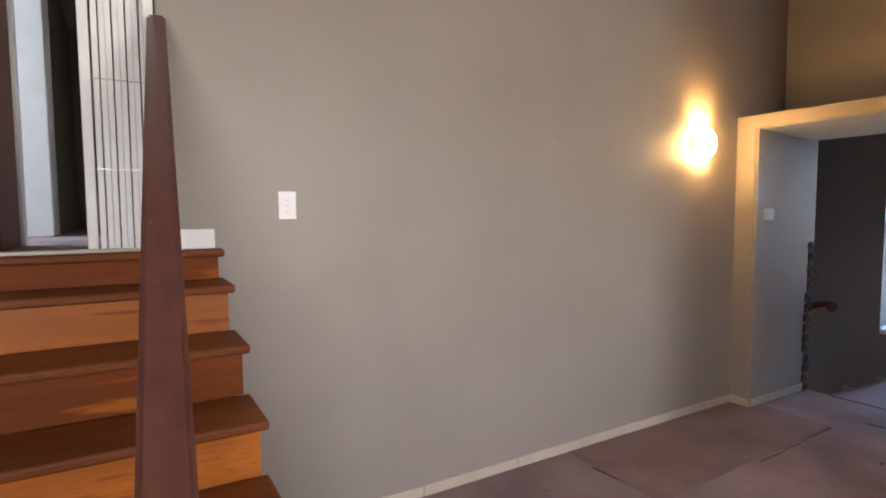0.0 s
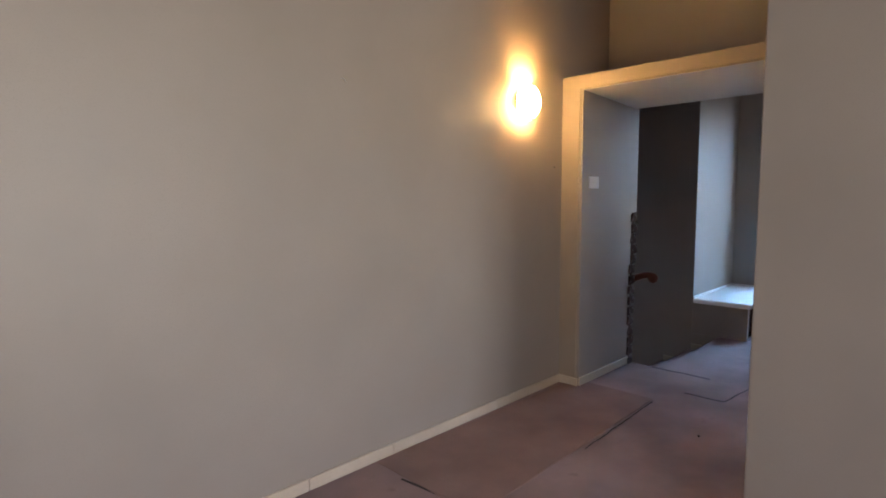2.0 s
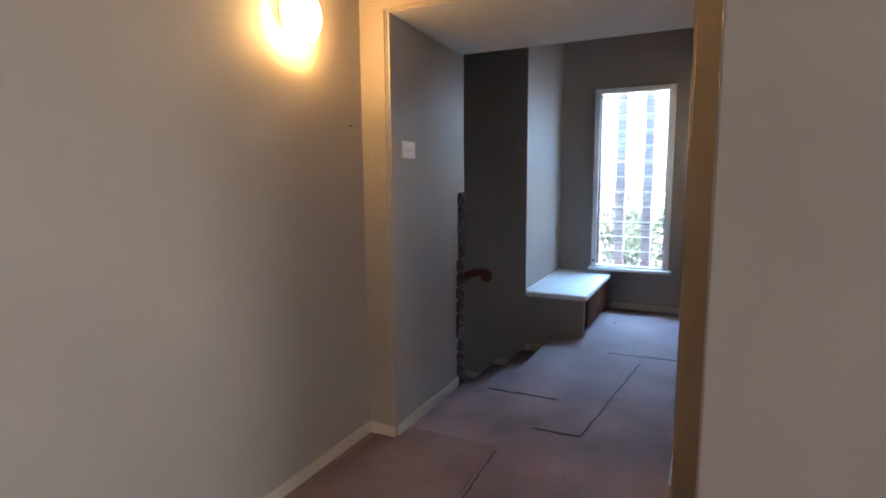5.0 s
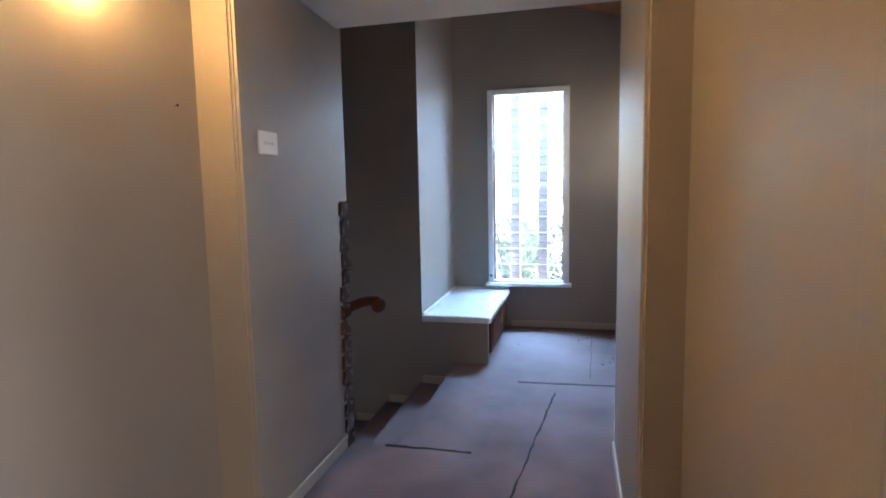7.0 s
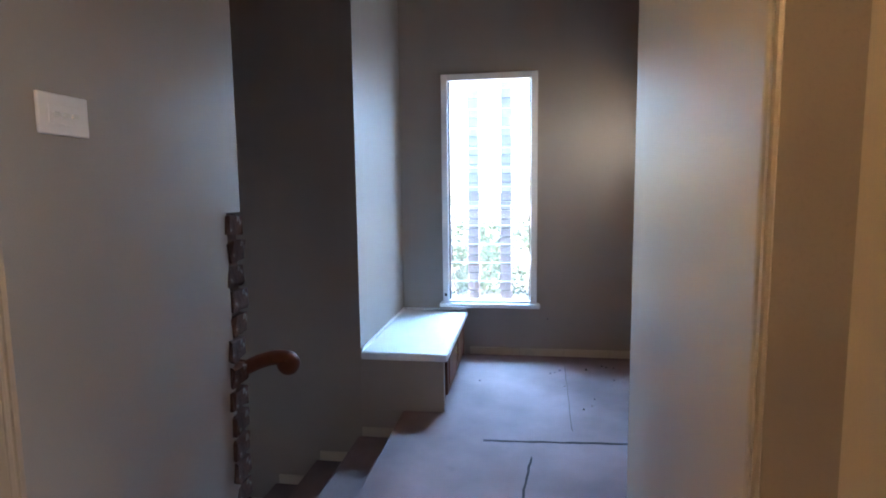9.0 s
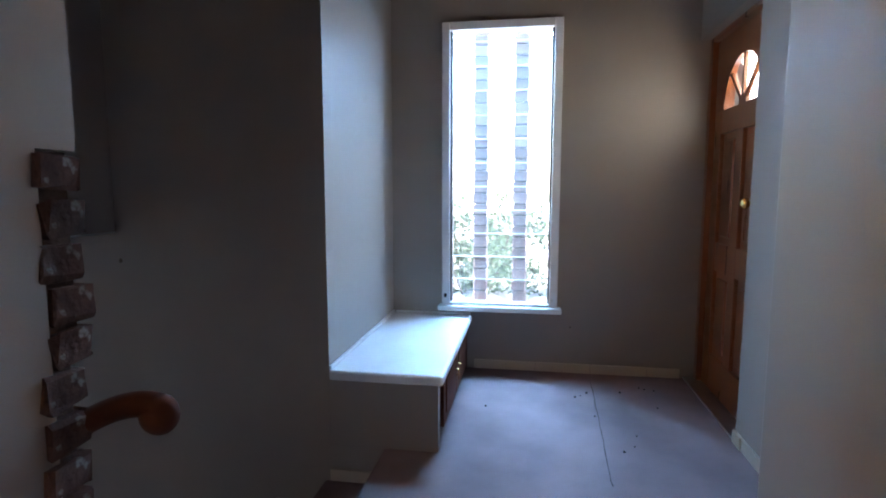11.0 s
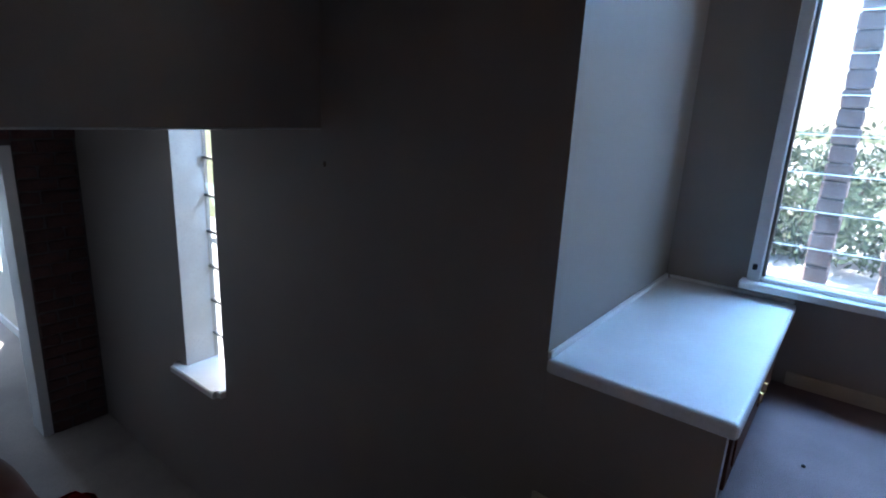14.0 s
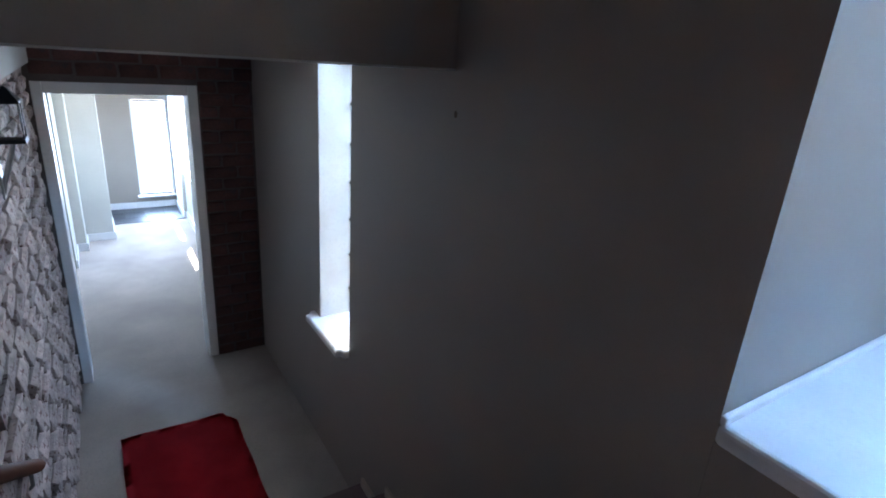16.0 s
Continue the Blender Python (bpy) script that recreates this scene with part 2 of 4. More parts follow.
def box(bm, x0, x1, y0, y1, z0, z1):
    v = [bm.verts.new((x, y, z)) for x in (x0, x1) for y in (y0, y1) for z in (z0, z1)]
    fs = [bm.faces.new([v[i] for i in f]) for f in ((0, 1, 3, 2), (4, 6, 7, 5), (0, 4, 5, 1), (2, 3, 7, 6), (0, 2, 6, 4), (1, 5, 7, 3))]
    return v, fs


def boxes(*spec, bevel=0.0, seg=2):
    bm = bmesh.new()
    for s in spec:
        box(bm, *s)
    if bevel:
        bmesh.ops.bevel(bm, geom=list(bm.edges), offset=bevel, segments=seg, affect="EDGES", profile=0.5)
    return bm


def tube(points, radius, sides=10, squash=1.0):
    """A rounded bar swept along points."""
    bm = bmesh.new()
    pts = [Vector(p) for p in points]
    rings = []
    for i, p in enumerate(pts):
        d = (pts[min(i + 1, len(pts) - 1)] - pts[max(i - 1, 0)]).normalized()
        side = d.cross(Vector((0, 0, 1)))
        side = side.normalized() if side.length > 0.05 else Vector((1, 0, 0))
        up = side.cross(d).normalized()
        rings.append([bm.verts.new(p + radius * (math.cos(a) * side + squash * math.sin(a) * up)) for a in (2 * math.pi * k / sides for k in range(sides))])
    for r, q in zip(rings, rings[1:]):
        for k in range(sides):
            bm.faces.new((r[k], r[(k + 1) % sides], q[(k + 1) % sides], q[k]))
    bm.faces.new(rings[0][::-1])
    bm.faces.new(rings[-1])
    return bm


def lathe(profile, sides=20, axis="z"):
    bm = bmesh.new()
    rings = []
    for r, h in profile:
        ring = []
        for k in range(sides):
            a = 2 * math.pi * k / sides
            c, s = r * math.cos(a), r * math.sin(a)
            ring.append(bm.verts.new((c, s, h) if axis == "z" else ((c, h, s) if axis == "y" else (h, c, s))))
        rings.append(ring)
    for r, q in zip(rings, rings[1:]):
        for k in range(sides):
            bm.faces.new((r[k], r[(k + 1) % sides], q[(k + 1) % sides], q[k]))
    bm.faces.new(rings[0])
    bm.faces.new(rings[-1])
    bmesh.ops.recalc_face_normals(bm, faces=bm.faces)
    return bm


def structure(name, bm, mat, label, category):
    return tagged(part(name, bm, mat), label, category, kind="structure")


LOW = -1.39          # the lower passage and room
UP = 1.38            # the upper passage
JL, JR = 3.15, 1.815  # the sides of the low passage
P0, P1 = 5.25, 6.09  # its mouth and its end at the stair
SX = 7.47            # the wall beside the stair
WX = 8.67            # the window wall
SY = 2.88            # the top edge of the stair
BY = 4.21            # the face over the stair
DY = 6.85            # the lower doorway's wall
CEIL = 4.0

# ---- floors and ground ----
structure("floor", boxes((-4, WX, -3.2, SY, -0.22, 0), (-4, P1, SY, W1 + 0.2, -0.22, 0), (SX + 0.052, WX, SY, JL, -0.22, 0), (4.1, WX + 0.2, 0.6, 1.5, -0.23, -0.01)), CARPET, "mauve grey carpet over the hall and landing, worn and cut in places", "carpet floor")
structure("floor_lower", boxes((P1 - 0.3, SX + 0.2, 2.5, 10.75, LOW - 0.2, LOW), (5.4, P1 - 0.3, 6.9, 10.75, LOW - 0.2, LOW)), CARPETLOW, "pale grey carpet in the lower passage and room", "carpet floor")
structure("floor_upper", boxes((-1.2, 1.27, W1 + 0.2, 8.2, 1.10, UP - 0.002), (0.62, 1.27, W1 + 0.02, W1 + 0.2, 1.10, UP - 0.002)), CARPET, "grey floor of the upper passage beyond the gate", "floor")
structure("ground", boxes((-400, 400, -400, 400, -1.9, -1.62)), GRASS, "dry lawn round the house", "ground")
# terrace paving carried far out as a pale stand-in for window glare
structure("pavement", boxes((WX + 0.21, 60.0, -30.0, 7.6, -1.62, -0.06), (7.75, 11.0, 6.2, 11.7, -1.62, -1.5), (2.5, 12.0, 11.71, 36.0, -1.62, -1.45)), CONCRETE, "pale concrete paving outside, carried far out to give white window glare", "paving")

strip = boxes((3.50, 5.38, 2.60, W1 - 0.014, 0.0, 0.004))
for v in strip.verts:
    if v.co.x > 5:
        v.co.y += 0.04 if v.co.y < 3 else -0.04
structure("carpet_strip", strip, CARPETBROWN, "browner strip of carpet laid along the hall wall", "carpet strip")

# ---- walls ----
structure("wall_north", boxes((1.27, P0 + 0.66, W1, W1 + 0.2, -0.2, CEIL), (-4, 0.62, W1, W1 + 0.2, -0.2, CEIL), (0.62, 1.27, W1, W1 + 0.2, -0.2, 1.1), (0.62, 1.27, W1, W1 + 0.2, 3.45, CEIL)), PAINT, "long taupe painted wall of the hall", "wall")
structure("wall_passage_north", boxes((P0 + 0.015, P1 - 0.04, JL, W1 + 0.2, -0.2, 1.262), (P0 + 0.015, P1 + 0.05, JL, W1 + 0.2, 1.262, 2.15)), PAINT, "taupe side wall of the low passage ending at the brick stair wall", "wall")
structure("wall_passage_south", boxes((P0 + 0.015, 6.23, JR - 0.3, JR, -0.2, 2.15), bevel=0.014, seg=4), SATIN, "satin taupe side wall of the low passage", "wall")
structure("wall_hall_corner", boxes((4.20, P0 + 0.012, -3.2, 1.69, -0.2, CEIL), (4.13, 4.20, -3.2, 1.725, -0.2, CEIL), bevel=0.006), PAINT, "taupe hall wall corner before the passage", "wall")
portal = tagged(root("portal", (0, 0, 0), "cream painted plaster surround of the low passage", "opening surround"), kind="structure")
outline = ((1.660, 0), (1.660, 2.242), (W1 + 0.015, 2.242), (W1 + 0.015, 0), (JL + 0.012, 0), (JL + 0.012, 2.142), (JR - 0.004, 2.142), (JR - 0.004, 0))
bm = bmesh.new()
near = [bm.verts.new((P0, y, z)) for y, z in outline]
far = [bm.verts.new((P0 + 0.02, y, z)) for y, z in outline]
bm.faces.new(near)
bm.faces.new(far[::-1])
for k in range(8):
    bm.faces.new((near[k], far[k], far[(k + 1) % 8], near[(k + 1) % 8]))
bmesh.ops.recalc_face_normals(bm, faces=bm.faces)
bmesh.ops.bevel(bm, geom=[e for e in bm.edges if all(v.co.x < P0 + 0.001 for v in e.verts)], offset=0.009, segments=3, affect="EDGES")
part("surround", bm, PORTAL, portal)
bm = boxes((P0 + 0.02, P1, 1.5, W1, 2.1, 2.24))
for v in bm.verts:
    if v.co.z < 2.2 and v.co.x < P0 + 0.1:
        v.co.z = 2.14
structure("ceiling_passage", bm, PLASTER, "low white plaster ceiling of the passage", "ceiling")
structure("wall_upper_east", boxes((P0 + 0.66, P1 - 0.13, 0.5, W1 + 0.2, 2.24, CEIL)), PAINT, "warm lit wall above the low passage", "wall")
structure("wall_over_corner", boxes((P0 + 0.012, P0 + 0.66, -0.5, 1.69, 2.245, CEIL)), PAINT, "taupe wall above the passage corner", "wall")
structure("ceiling", boxes((-4.2, P1, -3.4, W1 + 0.2, CEIL, CEIL + 0.2)), PLASTER, "high white ceiling of the hall", "ceiling")
structure("wall_hall_south", boxes((-4.2, -0.9, -3.2, -3.0, -0.2, CEIL), (-0.9, 0.5, -3.2, -3.0, -0.2, 0.95), (-0.9, 0.5, -3.2, -3.0, 2.55, CEIL), (0.5, 2.1, -3.2, -3.0, -0.2, CEIL), (4.0, 4.13, -3.2, -3.0, -0.2, CEIL), (2.1, 4.0, -3.2, -3.0, -0.2, 0.85), (2.1, 4.0, -3.2, -3.0, 2.65, CEIL)), PAINT, "unseen taupe hall wall with two openings added for daylight", "wall")
structure("wall_hall_west", boxes((-4.2, -4.0, -3.0, W1 + 0.2, -0.2, CEIL)), PAINT, "taupe end wall of the hall", "wall")

# wall beside the stair, with the tall slit opening
S0, S1 = 5.04, 5.475
structure("wall_stair_east", boxes((SX, SX + 0.21, JL, S0, LOW - 0.2, CEIL), (SX, SX + 0.21, S1, 6.95, LOW - 0.2, CEIL), (SX, SX + 0.21, S0, S1, LOW - 0.2, -0.505), (SX, SX + 0.21, S0, S1, 1.15, CEIL), (SX, SX + 0.0515, SY, JL, LOW - 0.2, -0.001)), PAINT, "dark shaded taupe wall beside the stair", "wall")
structure("wall_recess", boxes((SX + 0.21, WX, JL, JL + 0.2, -0.2, CEIL)), PAINT, "taupe side wall of the window recess above the bench", "wall")
structure("wall_stair_over", boxes((P1 - 0.1, SX, BY, BY + 0.15, 0.985, CEIL)), PAINT, "dark taupe wall hanging over the stair", "wall")
structure("ceiling_lower", boxes((P1 - 0.3, SX, BY + 0.15, 6.95, 0.99, 1.15)), PLASTER, "plaster ceiling of the lower passage", "ceiling")
structure("wall_window", boxes((WX, WX + 0.2, 2.77, JL + 0.2, -0.2, CEIL), (WX, WX + 0.2, 1.0, 2.09, -0.2, CEIL), (WX, WX + 0.2, 2.09, 2.77, -0.2, 0.42), (WX, WX + 0.2, 2.09, 2.77, 2.2, CEIL)), PAINT, "taupe wall with a tall narrow window", "wall")
structure("wall_door", boxes((6.0, 7.80, 1.07, 1.27, -0.2, CEIL), (7.80, WX, 1.07, 1.27, 2.06, CEIL)), PAINT, "taupe wall holding the front door", "wall")
structure("wall_stub", boxes((5.9, 6.05, 1.0, 1.52, -0.2, CEIL)), PAINT, "taupe wall closing the side of the landing", "wall")
structure("wall_landing_west", boxes((P1 - 0.12, P1 - 0.001, 1.0, JL, 2.235, CEIL)), PAINT, "taupe wall above the passage seen from the landing", "wall")
structure("wall_stair_west", boxes((P1 - 0.3, P1 + 0.02, W1 + 0.2, BY, 1.262, CEIL)), PAINT, "taupe plaster above the brick stair wall", "wall")
structure("wall_under_landing", boxes((P1 - 0.3, SX, 2.4, 2.55, LOW - 0.2, -0.22)), PAINT, "plaster wall under the landing", "wall")

# sloping boarded ceiling over the landing
bm = bmesh.new()
for i in range(18):
    xa = P1 + i * 0.15
    v, _ = box(bm, xa, xa + 0.144, 0.95, BY + 0.02, 0, 0.03)
    for p in v:
        p.co.z += 2.81 + 0.3 * (p.co.y - 1.7)
structure("ceiling_landing", bm, CEILWOOD, "sloping stained timber ceiling over the landing", "ceiling")
# unseen roof; its overhang is deepened to keep sun out of the window
bm = boxes((P1 - 0.2, WX + 1.05, 0.6, BY + 0.1, 0.05, 0.12))
for p in bm.verts:
    p.co.z += 2.83 + 0.3 * (p.co.y - 1.7)
structure("roof", bm, ROOFING, "unseen sloping roof sheet with an overhang deepened to block the sun", "roof")
# unseen roofs, carried past the walls to cut the sun on the lower floor
structure("roof_stair", boxes((P1 - 0.3, SX + 0.5, BY + 0.1, 7.0, CEIL, CEIL + 0.1), (5.3, SX + 0.38, 6.95, 13.2, 1.16, 1.26)), ROOFING, "unseen roof over the stair and lower room, eaves extended to block the sun", "roof")

# ---- upper passage beyond the gate ----
structure("wall_upper_west", boxes((0.55, 0.70, W1 + 0.2, 4.0, UP, 3.5), (0.55, 0.70, 5.6, 8, UP, 3.5), (0.55, 0.70, 4.0, 5.6, 3.1, 3.5)), PAINT, "green grey wall of the upper passage", "wall")
structure("wall_upper_right", boxes((1.30, 1.45, W1 + 0.2, 8, UP, 3.5), (0.55, 1.45, 8, 8.15, UP, 3.5)), PAINT, "dark wall closing the upper passage", "wall")
structure("wall_upper_room", boxes((-1.2, -1.05, W1 + 0.2, 4.6, UP, 3.5), (-1.2, -1.05, 5.8, 8, UP, 3.5), (-1.2, -1.05, 4.6, 5.8, UP, 1.9), (-1.2, -1.05, 4.6, 5.8, 3.1, 3.5), (-1.2, 0.55, 7.85, 8, UP, 3.5)), PAINT, "grey wall of the bright room off the upper passage", "wall")
# added board, darker than the wall end that it covers
structure("trim_upper_post", boxes((0.62, 0.715, W1 + 0.201, 3.99, UP, 3.49), bevel=0.005), STAIRRAIL, "dark brown board over the near wall of the upper passage", "post")
structure("ceiling_upper", boxes((-1.2, 1.45, W1 + 0.2, 8.2, 3.5, 3.6)), PLASTER, "ceiling of the upper passage", "ceiling")
structure("trim_upper_door", boxes((0.52, 0.73, 4.0, 4.08, UP, 3.1), (0.52, 0.73, 5.2, 5.6, UP, 3.1), (0.52, 0.73, 4.08, 5.2, 3.0, 3.1), bevel=0.006), WHITE, "white painted frame of a doorway off the upper passage", "door frame")

# ---- lower room ----
LX0, LX1 = 6.24, 7.04   # clear doorway
structure("wall_doorway_backing", boxes((P1 - 0.3, 6.19, DY - 0.012, DY + 0.2, LOW, 1.0), (7.10, SX, DY - 0.012, DY + 0.2, LOW, 1.0), (6.19, 7.10, DY - 0.012, DY + 0.2, 0.715, 1.0)), MORTAR, "mortar core of the brick doorway wall", "wall")
structure("wall_room_east", boxes((SX - 0.02, SX + 0.08, DY + 0.2, 9.2, LOW, 1.0), (SX - 0.02, SX + 0.08, 11.0, 11.7, LOW, 1.0), (7.41, SX - 0.021, 10.80, 11.499, LOW, 1.0), (SX - 0.02, SX + 0.08, 9.2, 11.0, 0.55, 1.0), (SX - 0.02, SX + 0.08, 9.2, 11.0, LOW, -0.75), (SX - 0.02, SX + 0.08, 10.05, 10.2, -0.75, 0.55)), PALEWALL, "cream wall of the lower room with windows", "wall")
structure("wall_room_end", boxes((5.4, 6.93, 11.5, 11.7, LOW, 1.0), (7.39, SX, 11.5, 11.7, LOW, 1.0), (6.93, 7.39, 11.5, 11.7, LOW, -1.2), (6.93, 7.39, 11.5, 11.7, 0.16, 1.0)), PAINT, "grey green end wall with a tall window", "wall")
structure("wall_room_west", boxes((5.9, 6.10, DY + 0.2, 9.25, LOW, 1.0), (5.9, 6.14, 9.25, 9.82, LOW, 1.0), (5.9, 6.24, 9.82, 10.16, LOW, 1.0), (5.9, 6.53, 10.16, 10.78, LOW, 1.0), (5.9, 6.2, 10.78, 11.5, LOW, 1.0), bevel=0.006), PALEWALL, "white stepped wall of the lower room", "wall")
structure("ceiling_room", boxes((5.4, SX + 0.18, DY + 0.2, 11.7, 1.0, 1.15)), PLASTER, "white ceiling of the lower room", "ceiling")
structure("baseboard_room", boxes((6.10, 6.115, DY + 0.2, 9.25, LOW, LOW + 0.09), (6.14, 6.155, 9.25, 9.82, LOW, LOW + 0.09), (6.24, 6.255, 9.8, 10.17, LOW, LOW + 0.09), (6.53, 6.545, 10.14, 10.8, LOW, LOW + 0.09), (6.14, 6.25, 9.805, 9.82, LOW, LOW + 0.09), (6.24, 6.54, 10.145, 10.16, LOW, LOW + 0.09), (6.53, 7.394, 11.485, 11.5, LOW, LOW + 0.09), (SX - 0.035, SX - 0.02, DY + 0.2, 10.784, LOW, LOW + 0.09), (7.395, 7.41, 10.785, 11.48, LOW, LOW + 0.09), (7.41, SX - 0.02, 10.785, 10.80, LOW, LOW + 0.09)), WHITE, "white skirting board round the lower room", "baseboard")

# ---- trims ----
BB = 0.062


def board(name, x0, x1, y0, y1, z0=0.0, h=BB, mat=CREAM):
    return structure(name, boxes((x0, x1, y0, y1, z0, z0 + h), bevel=0.005), mat, "cream painted skirting board along the wall", "baseboard")


for xa, xb in ((1.7, 2.46), (2.463, 3.1), (3.103, 3.62), (3.623, 4.5), (4.503, P0 - 0.001)):
    board("baseboard", xa, xb, W1 - 0.013, W1 - 0.0005)
board("baseboard", P0 - 0.012, P0, JL - 0.004, W1 - 0.014)
board("baseboard", P0 + 0.012, P1 - 0.06, JL - 0.012, JL - 0.0005)
board("baseboard", P0 + 0.02, 6.23, JR + 0.0005, JR + 0.012)
board("baseboard", 4.117, 4.1295, -2.9, 1.738)
board("baseboard", 4.205, P0 - 0.001, 1.6905, 1.703)
board("baseboard", 4.13, 4.205, 1.7255, 1.738)
for ya, yb in ((2.60, 2.2), (2.197, 1.85), (1.847, 1.50), (1.497, 1.30)):
    board("baseboard", WX - 0.013, WX - 0.0005, yb, ya)
board("baseboard", 6.06, 7.70, 1.2705, 1.283)
board("baseboard", 7.703, 7.80, 1.2705, 1.289)

# ---- hall: staircase up, balustrade, gate, switches, lamp ----
LEVELS = [0.18, 0.36, 0.54, 0.72, 0.899, 1.078, 1.256, UP]
RUN = 0.262
stair_up = root("staircase", (0, 0, 0), "varnished timber staircase with dark treads and orange risers", "staircase")
for i, z in enumerate(LEVELS):
    nose = 3.275 - RUN * (len(LEVELS) - 1 - i) + (0.035 if i == len(LEVELS) - 1 else 0.0)
    below = LEVELS[i - 1] if i else 0.0
    if i == len(LEVELS) - 1:
        nose = 3.245
    back = W1 - 0.002 if i == len(LEVELS) - 1 else nose + RUN + 0.03
    part("tread", boxes((-0.55, 1.492, nose, back, z - 0.032, z), bevel=0.010, seg=3), TREAD, stair_up)
    part("riser", boxes((-0.54, 1.468, nose + 0.028, nose + 0.046, below, z - 0.033)), RISERDARK if i in (1, 5, 7) else RISER, stair_up)
part("stringer", boxes(*[(1.40, 1.462, 3.275 - RUN * (7 - i) + 0.046, W1 - 0.002, LEVELS[i - 1] if i else 0.0, z - 0.034) for i, z in enumerate(LEVELS)]), RISER, stair_up, "orange varnished side of the staircase")

balustrade = root("balustrade", (0, 0, 0), "solid white balustrade with a broad dark red wooden handrail", "balustrade")


def sloped(bm, a, b, half, low, high):
    """A board from a to b in plan, low and high above the sloping line."""
    va, vb = Vector(a), Vector(b)
    s = (vb - va).cross(Vector((0, 0, 1))).normalized() * half
    q = [va - s, va + s, vb + s, vb - s]
    lo = [bm.verts.new(p + Vector((0, 0, low))) for p in q]
    hi = [bm.verts.new(p + Vector((0, 0, high))) for p in q]
    bm.faces.new(lo[::-1])
    bm.faces.new(hi)
    for k in range(4):
        bm.faces.new((lo[k], lo[(k + 1) % 4], hi[(k + 1) % 4], hi[k]))
    return bm


R0, R1 = (1.158, 1.42, 1.185), (1.270, 3.24, 2.300)
bm = sloped(bmesh.new(), R0, R1, 0.032, -0.05, 0.0)
bmesh.ops.bevel(bm, geom=list(bm.edges), offset=0.008, segments=2, affect="EDGES")
part("handrail", bm, RAILWOOD, balustrade, "dark red worn wooden handrail")
part("panel", sloped(bmesh.new(), (1.160, 1.44, 1.197), R1, 0.016, -0.95, -0.05), WHITE, balustrade, "white painted panel with scuffs")
for k in range(7):
    z = 1.60 - 0.057 * k
    y = 2.20 + 0.19 * max(0.0, 1 - k / 3.2) ** 2 + (0.07 if k > 4 else 0.0)
    lip = 1.158 + (y - 1.42) * 0.0615 + 0.0165
    turn = 1 if k % 2 else -1
    curl = [(lip, y + turn * (0.014 + 0.0035 * j) * math.cos(0.75 * j), z + (0.014 + 0.0035 * j) * math.sin(0.75 * j)) for j in range(9)]
    part("scroll", tube(curl, 0.0085, 8), WHITE, balustrade, "raised white scrollwork", smooth=True)
part("newel_cap", boxes((1.125, 1.205, 1.335, 1.418, 1.10, 1.135), bevel=0.006), WHITE, balustrade, "white newel cap")
part("newel", boxes((1.135, 1.195, 1.345, 1.408, 0.0, 1.10), bevel=0.005), WHITE, balustrade)
part("post", boxes((1.222, 1.258, 3.225, 3.262, UP, 3.2), bevel=0.004), WHITE, balustrade, "slim white upright at the stair head")

gate = root("security_gate", (0, 0, 0), "folded white steel trellis security gate at the stair head", "security gate")
for k in range(8):
    xk = 1.052 + 0.0225 * k + (0.003 if k % 2 else 0)
    part("slat", boxes((xk, xk + 0.0208, 3.30 - 0.012 * (k % 2), 3.318 - 0.012 * (k % 2), UP + 0.015, 3.42), bevel=0.002, seg=1), WHITE, gate)
part("frame_post", boxes((1.010, 1.045, 3.285, 3.318, UP + 0.005, 3.44), bevel=0.004), WHITE, gate)
part("back_post", boxes((1.236, 1.262, 3.285, 3.318, UP + 0.005, 3.44), bevel=0.004), WHITE, gate)
for k in range(6):
    zk = UP + 0.32 + 0.34 * k
    part("cross_link", boxes((1.046, 1.235, 3.2845, 3.2875, zk, zk + 0.004)), STEEL, gate)
part("track", boxes((0.64, 1.265, 3.275, 3.33, UP + 0.001, UP + 0.016), bevel=0.003), CREAM, gate, "cream floor track of the gate")
structure("baseboard_upper", boxes((1.272, 1.462, W1 - 0.014, W1 - 0.0005, UP + 0.001, UP + 0.085), bevel=0.004), WHITE, "white skirting block at the stair head", "baseboard")


def switch_plate(name, at, w, h, rockers, turn, label):
    """A wall switch, built facing -y, with a row of rockers along its long side."""
    r = root(name, at, label, "light switch", turn=turn)
    part("plate", boxes((-w / 2, w / 2, -0.009, 0, -h / 2, h / 2), bevel=0.003), PLASTIC, r)
    part("inset", boxes((-w * 0.32, w * 0.32, -0.0102, -0.008, -h * 0.24 if w > h else -h * 0.32, h * 0.24 if w > h else h * 0.32), bevel=0.001, seg=1), PLASTIC, r)
    for k in range(rockers):
        o = (k - (rockers - 1) / 2) * (max(w, h) * 0.19)
        cx, cz = (o, 0) if w > h else (0, o)
        bm = boxes((cx - 0.008, cx + 0.008, -0.0155, -0.0095, cz - 0.006, cz + 0.004), bevel=0.0015, seg=1)
        part("rocker", bm, PLASTICGREY, r)
    return r


switch_plate("light_switch", (1.772, W1, 1.564), 0.080, 0.126, 3, 0, "white upright three-lever light switch on the hall wall")
switch_plate("light_switch", (5.425, JL, 1.496), 0.128, 0.086, 3, 0, "white flat three-lever light switch on the passage wall")

lamp = root("wall_lamp", (4.765, W1, 2.01), "lit frosted glass wall lamp glowing warm yellow", "wall lamp")
bm = bmesh.new()
rows, cols = 9, 16
grid_v = []
for i in range(rows):
    a = -math.pi / 2 + (math.pi * 0.80) * i / (rows - 1)
    grid_v.append([bm.verts.new((0.098 * math.cos(a) * math.cos(b), -0.034 - 0.085 * math.cos(a) * math.sin(b), 0.118 * math.sin(a))) for b in (math.pi * j / (cols - 1) for j in range(cols))])
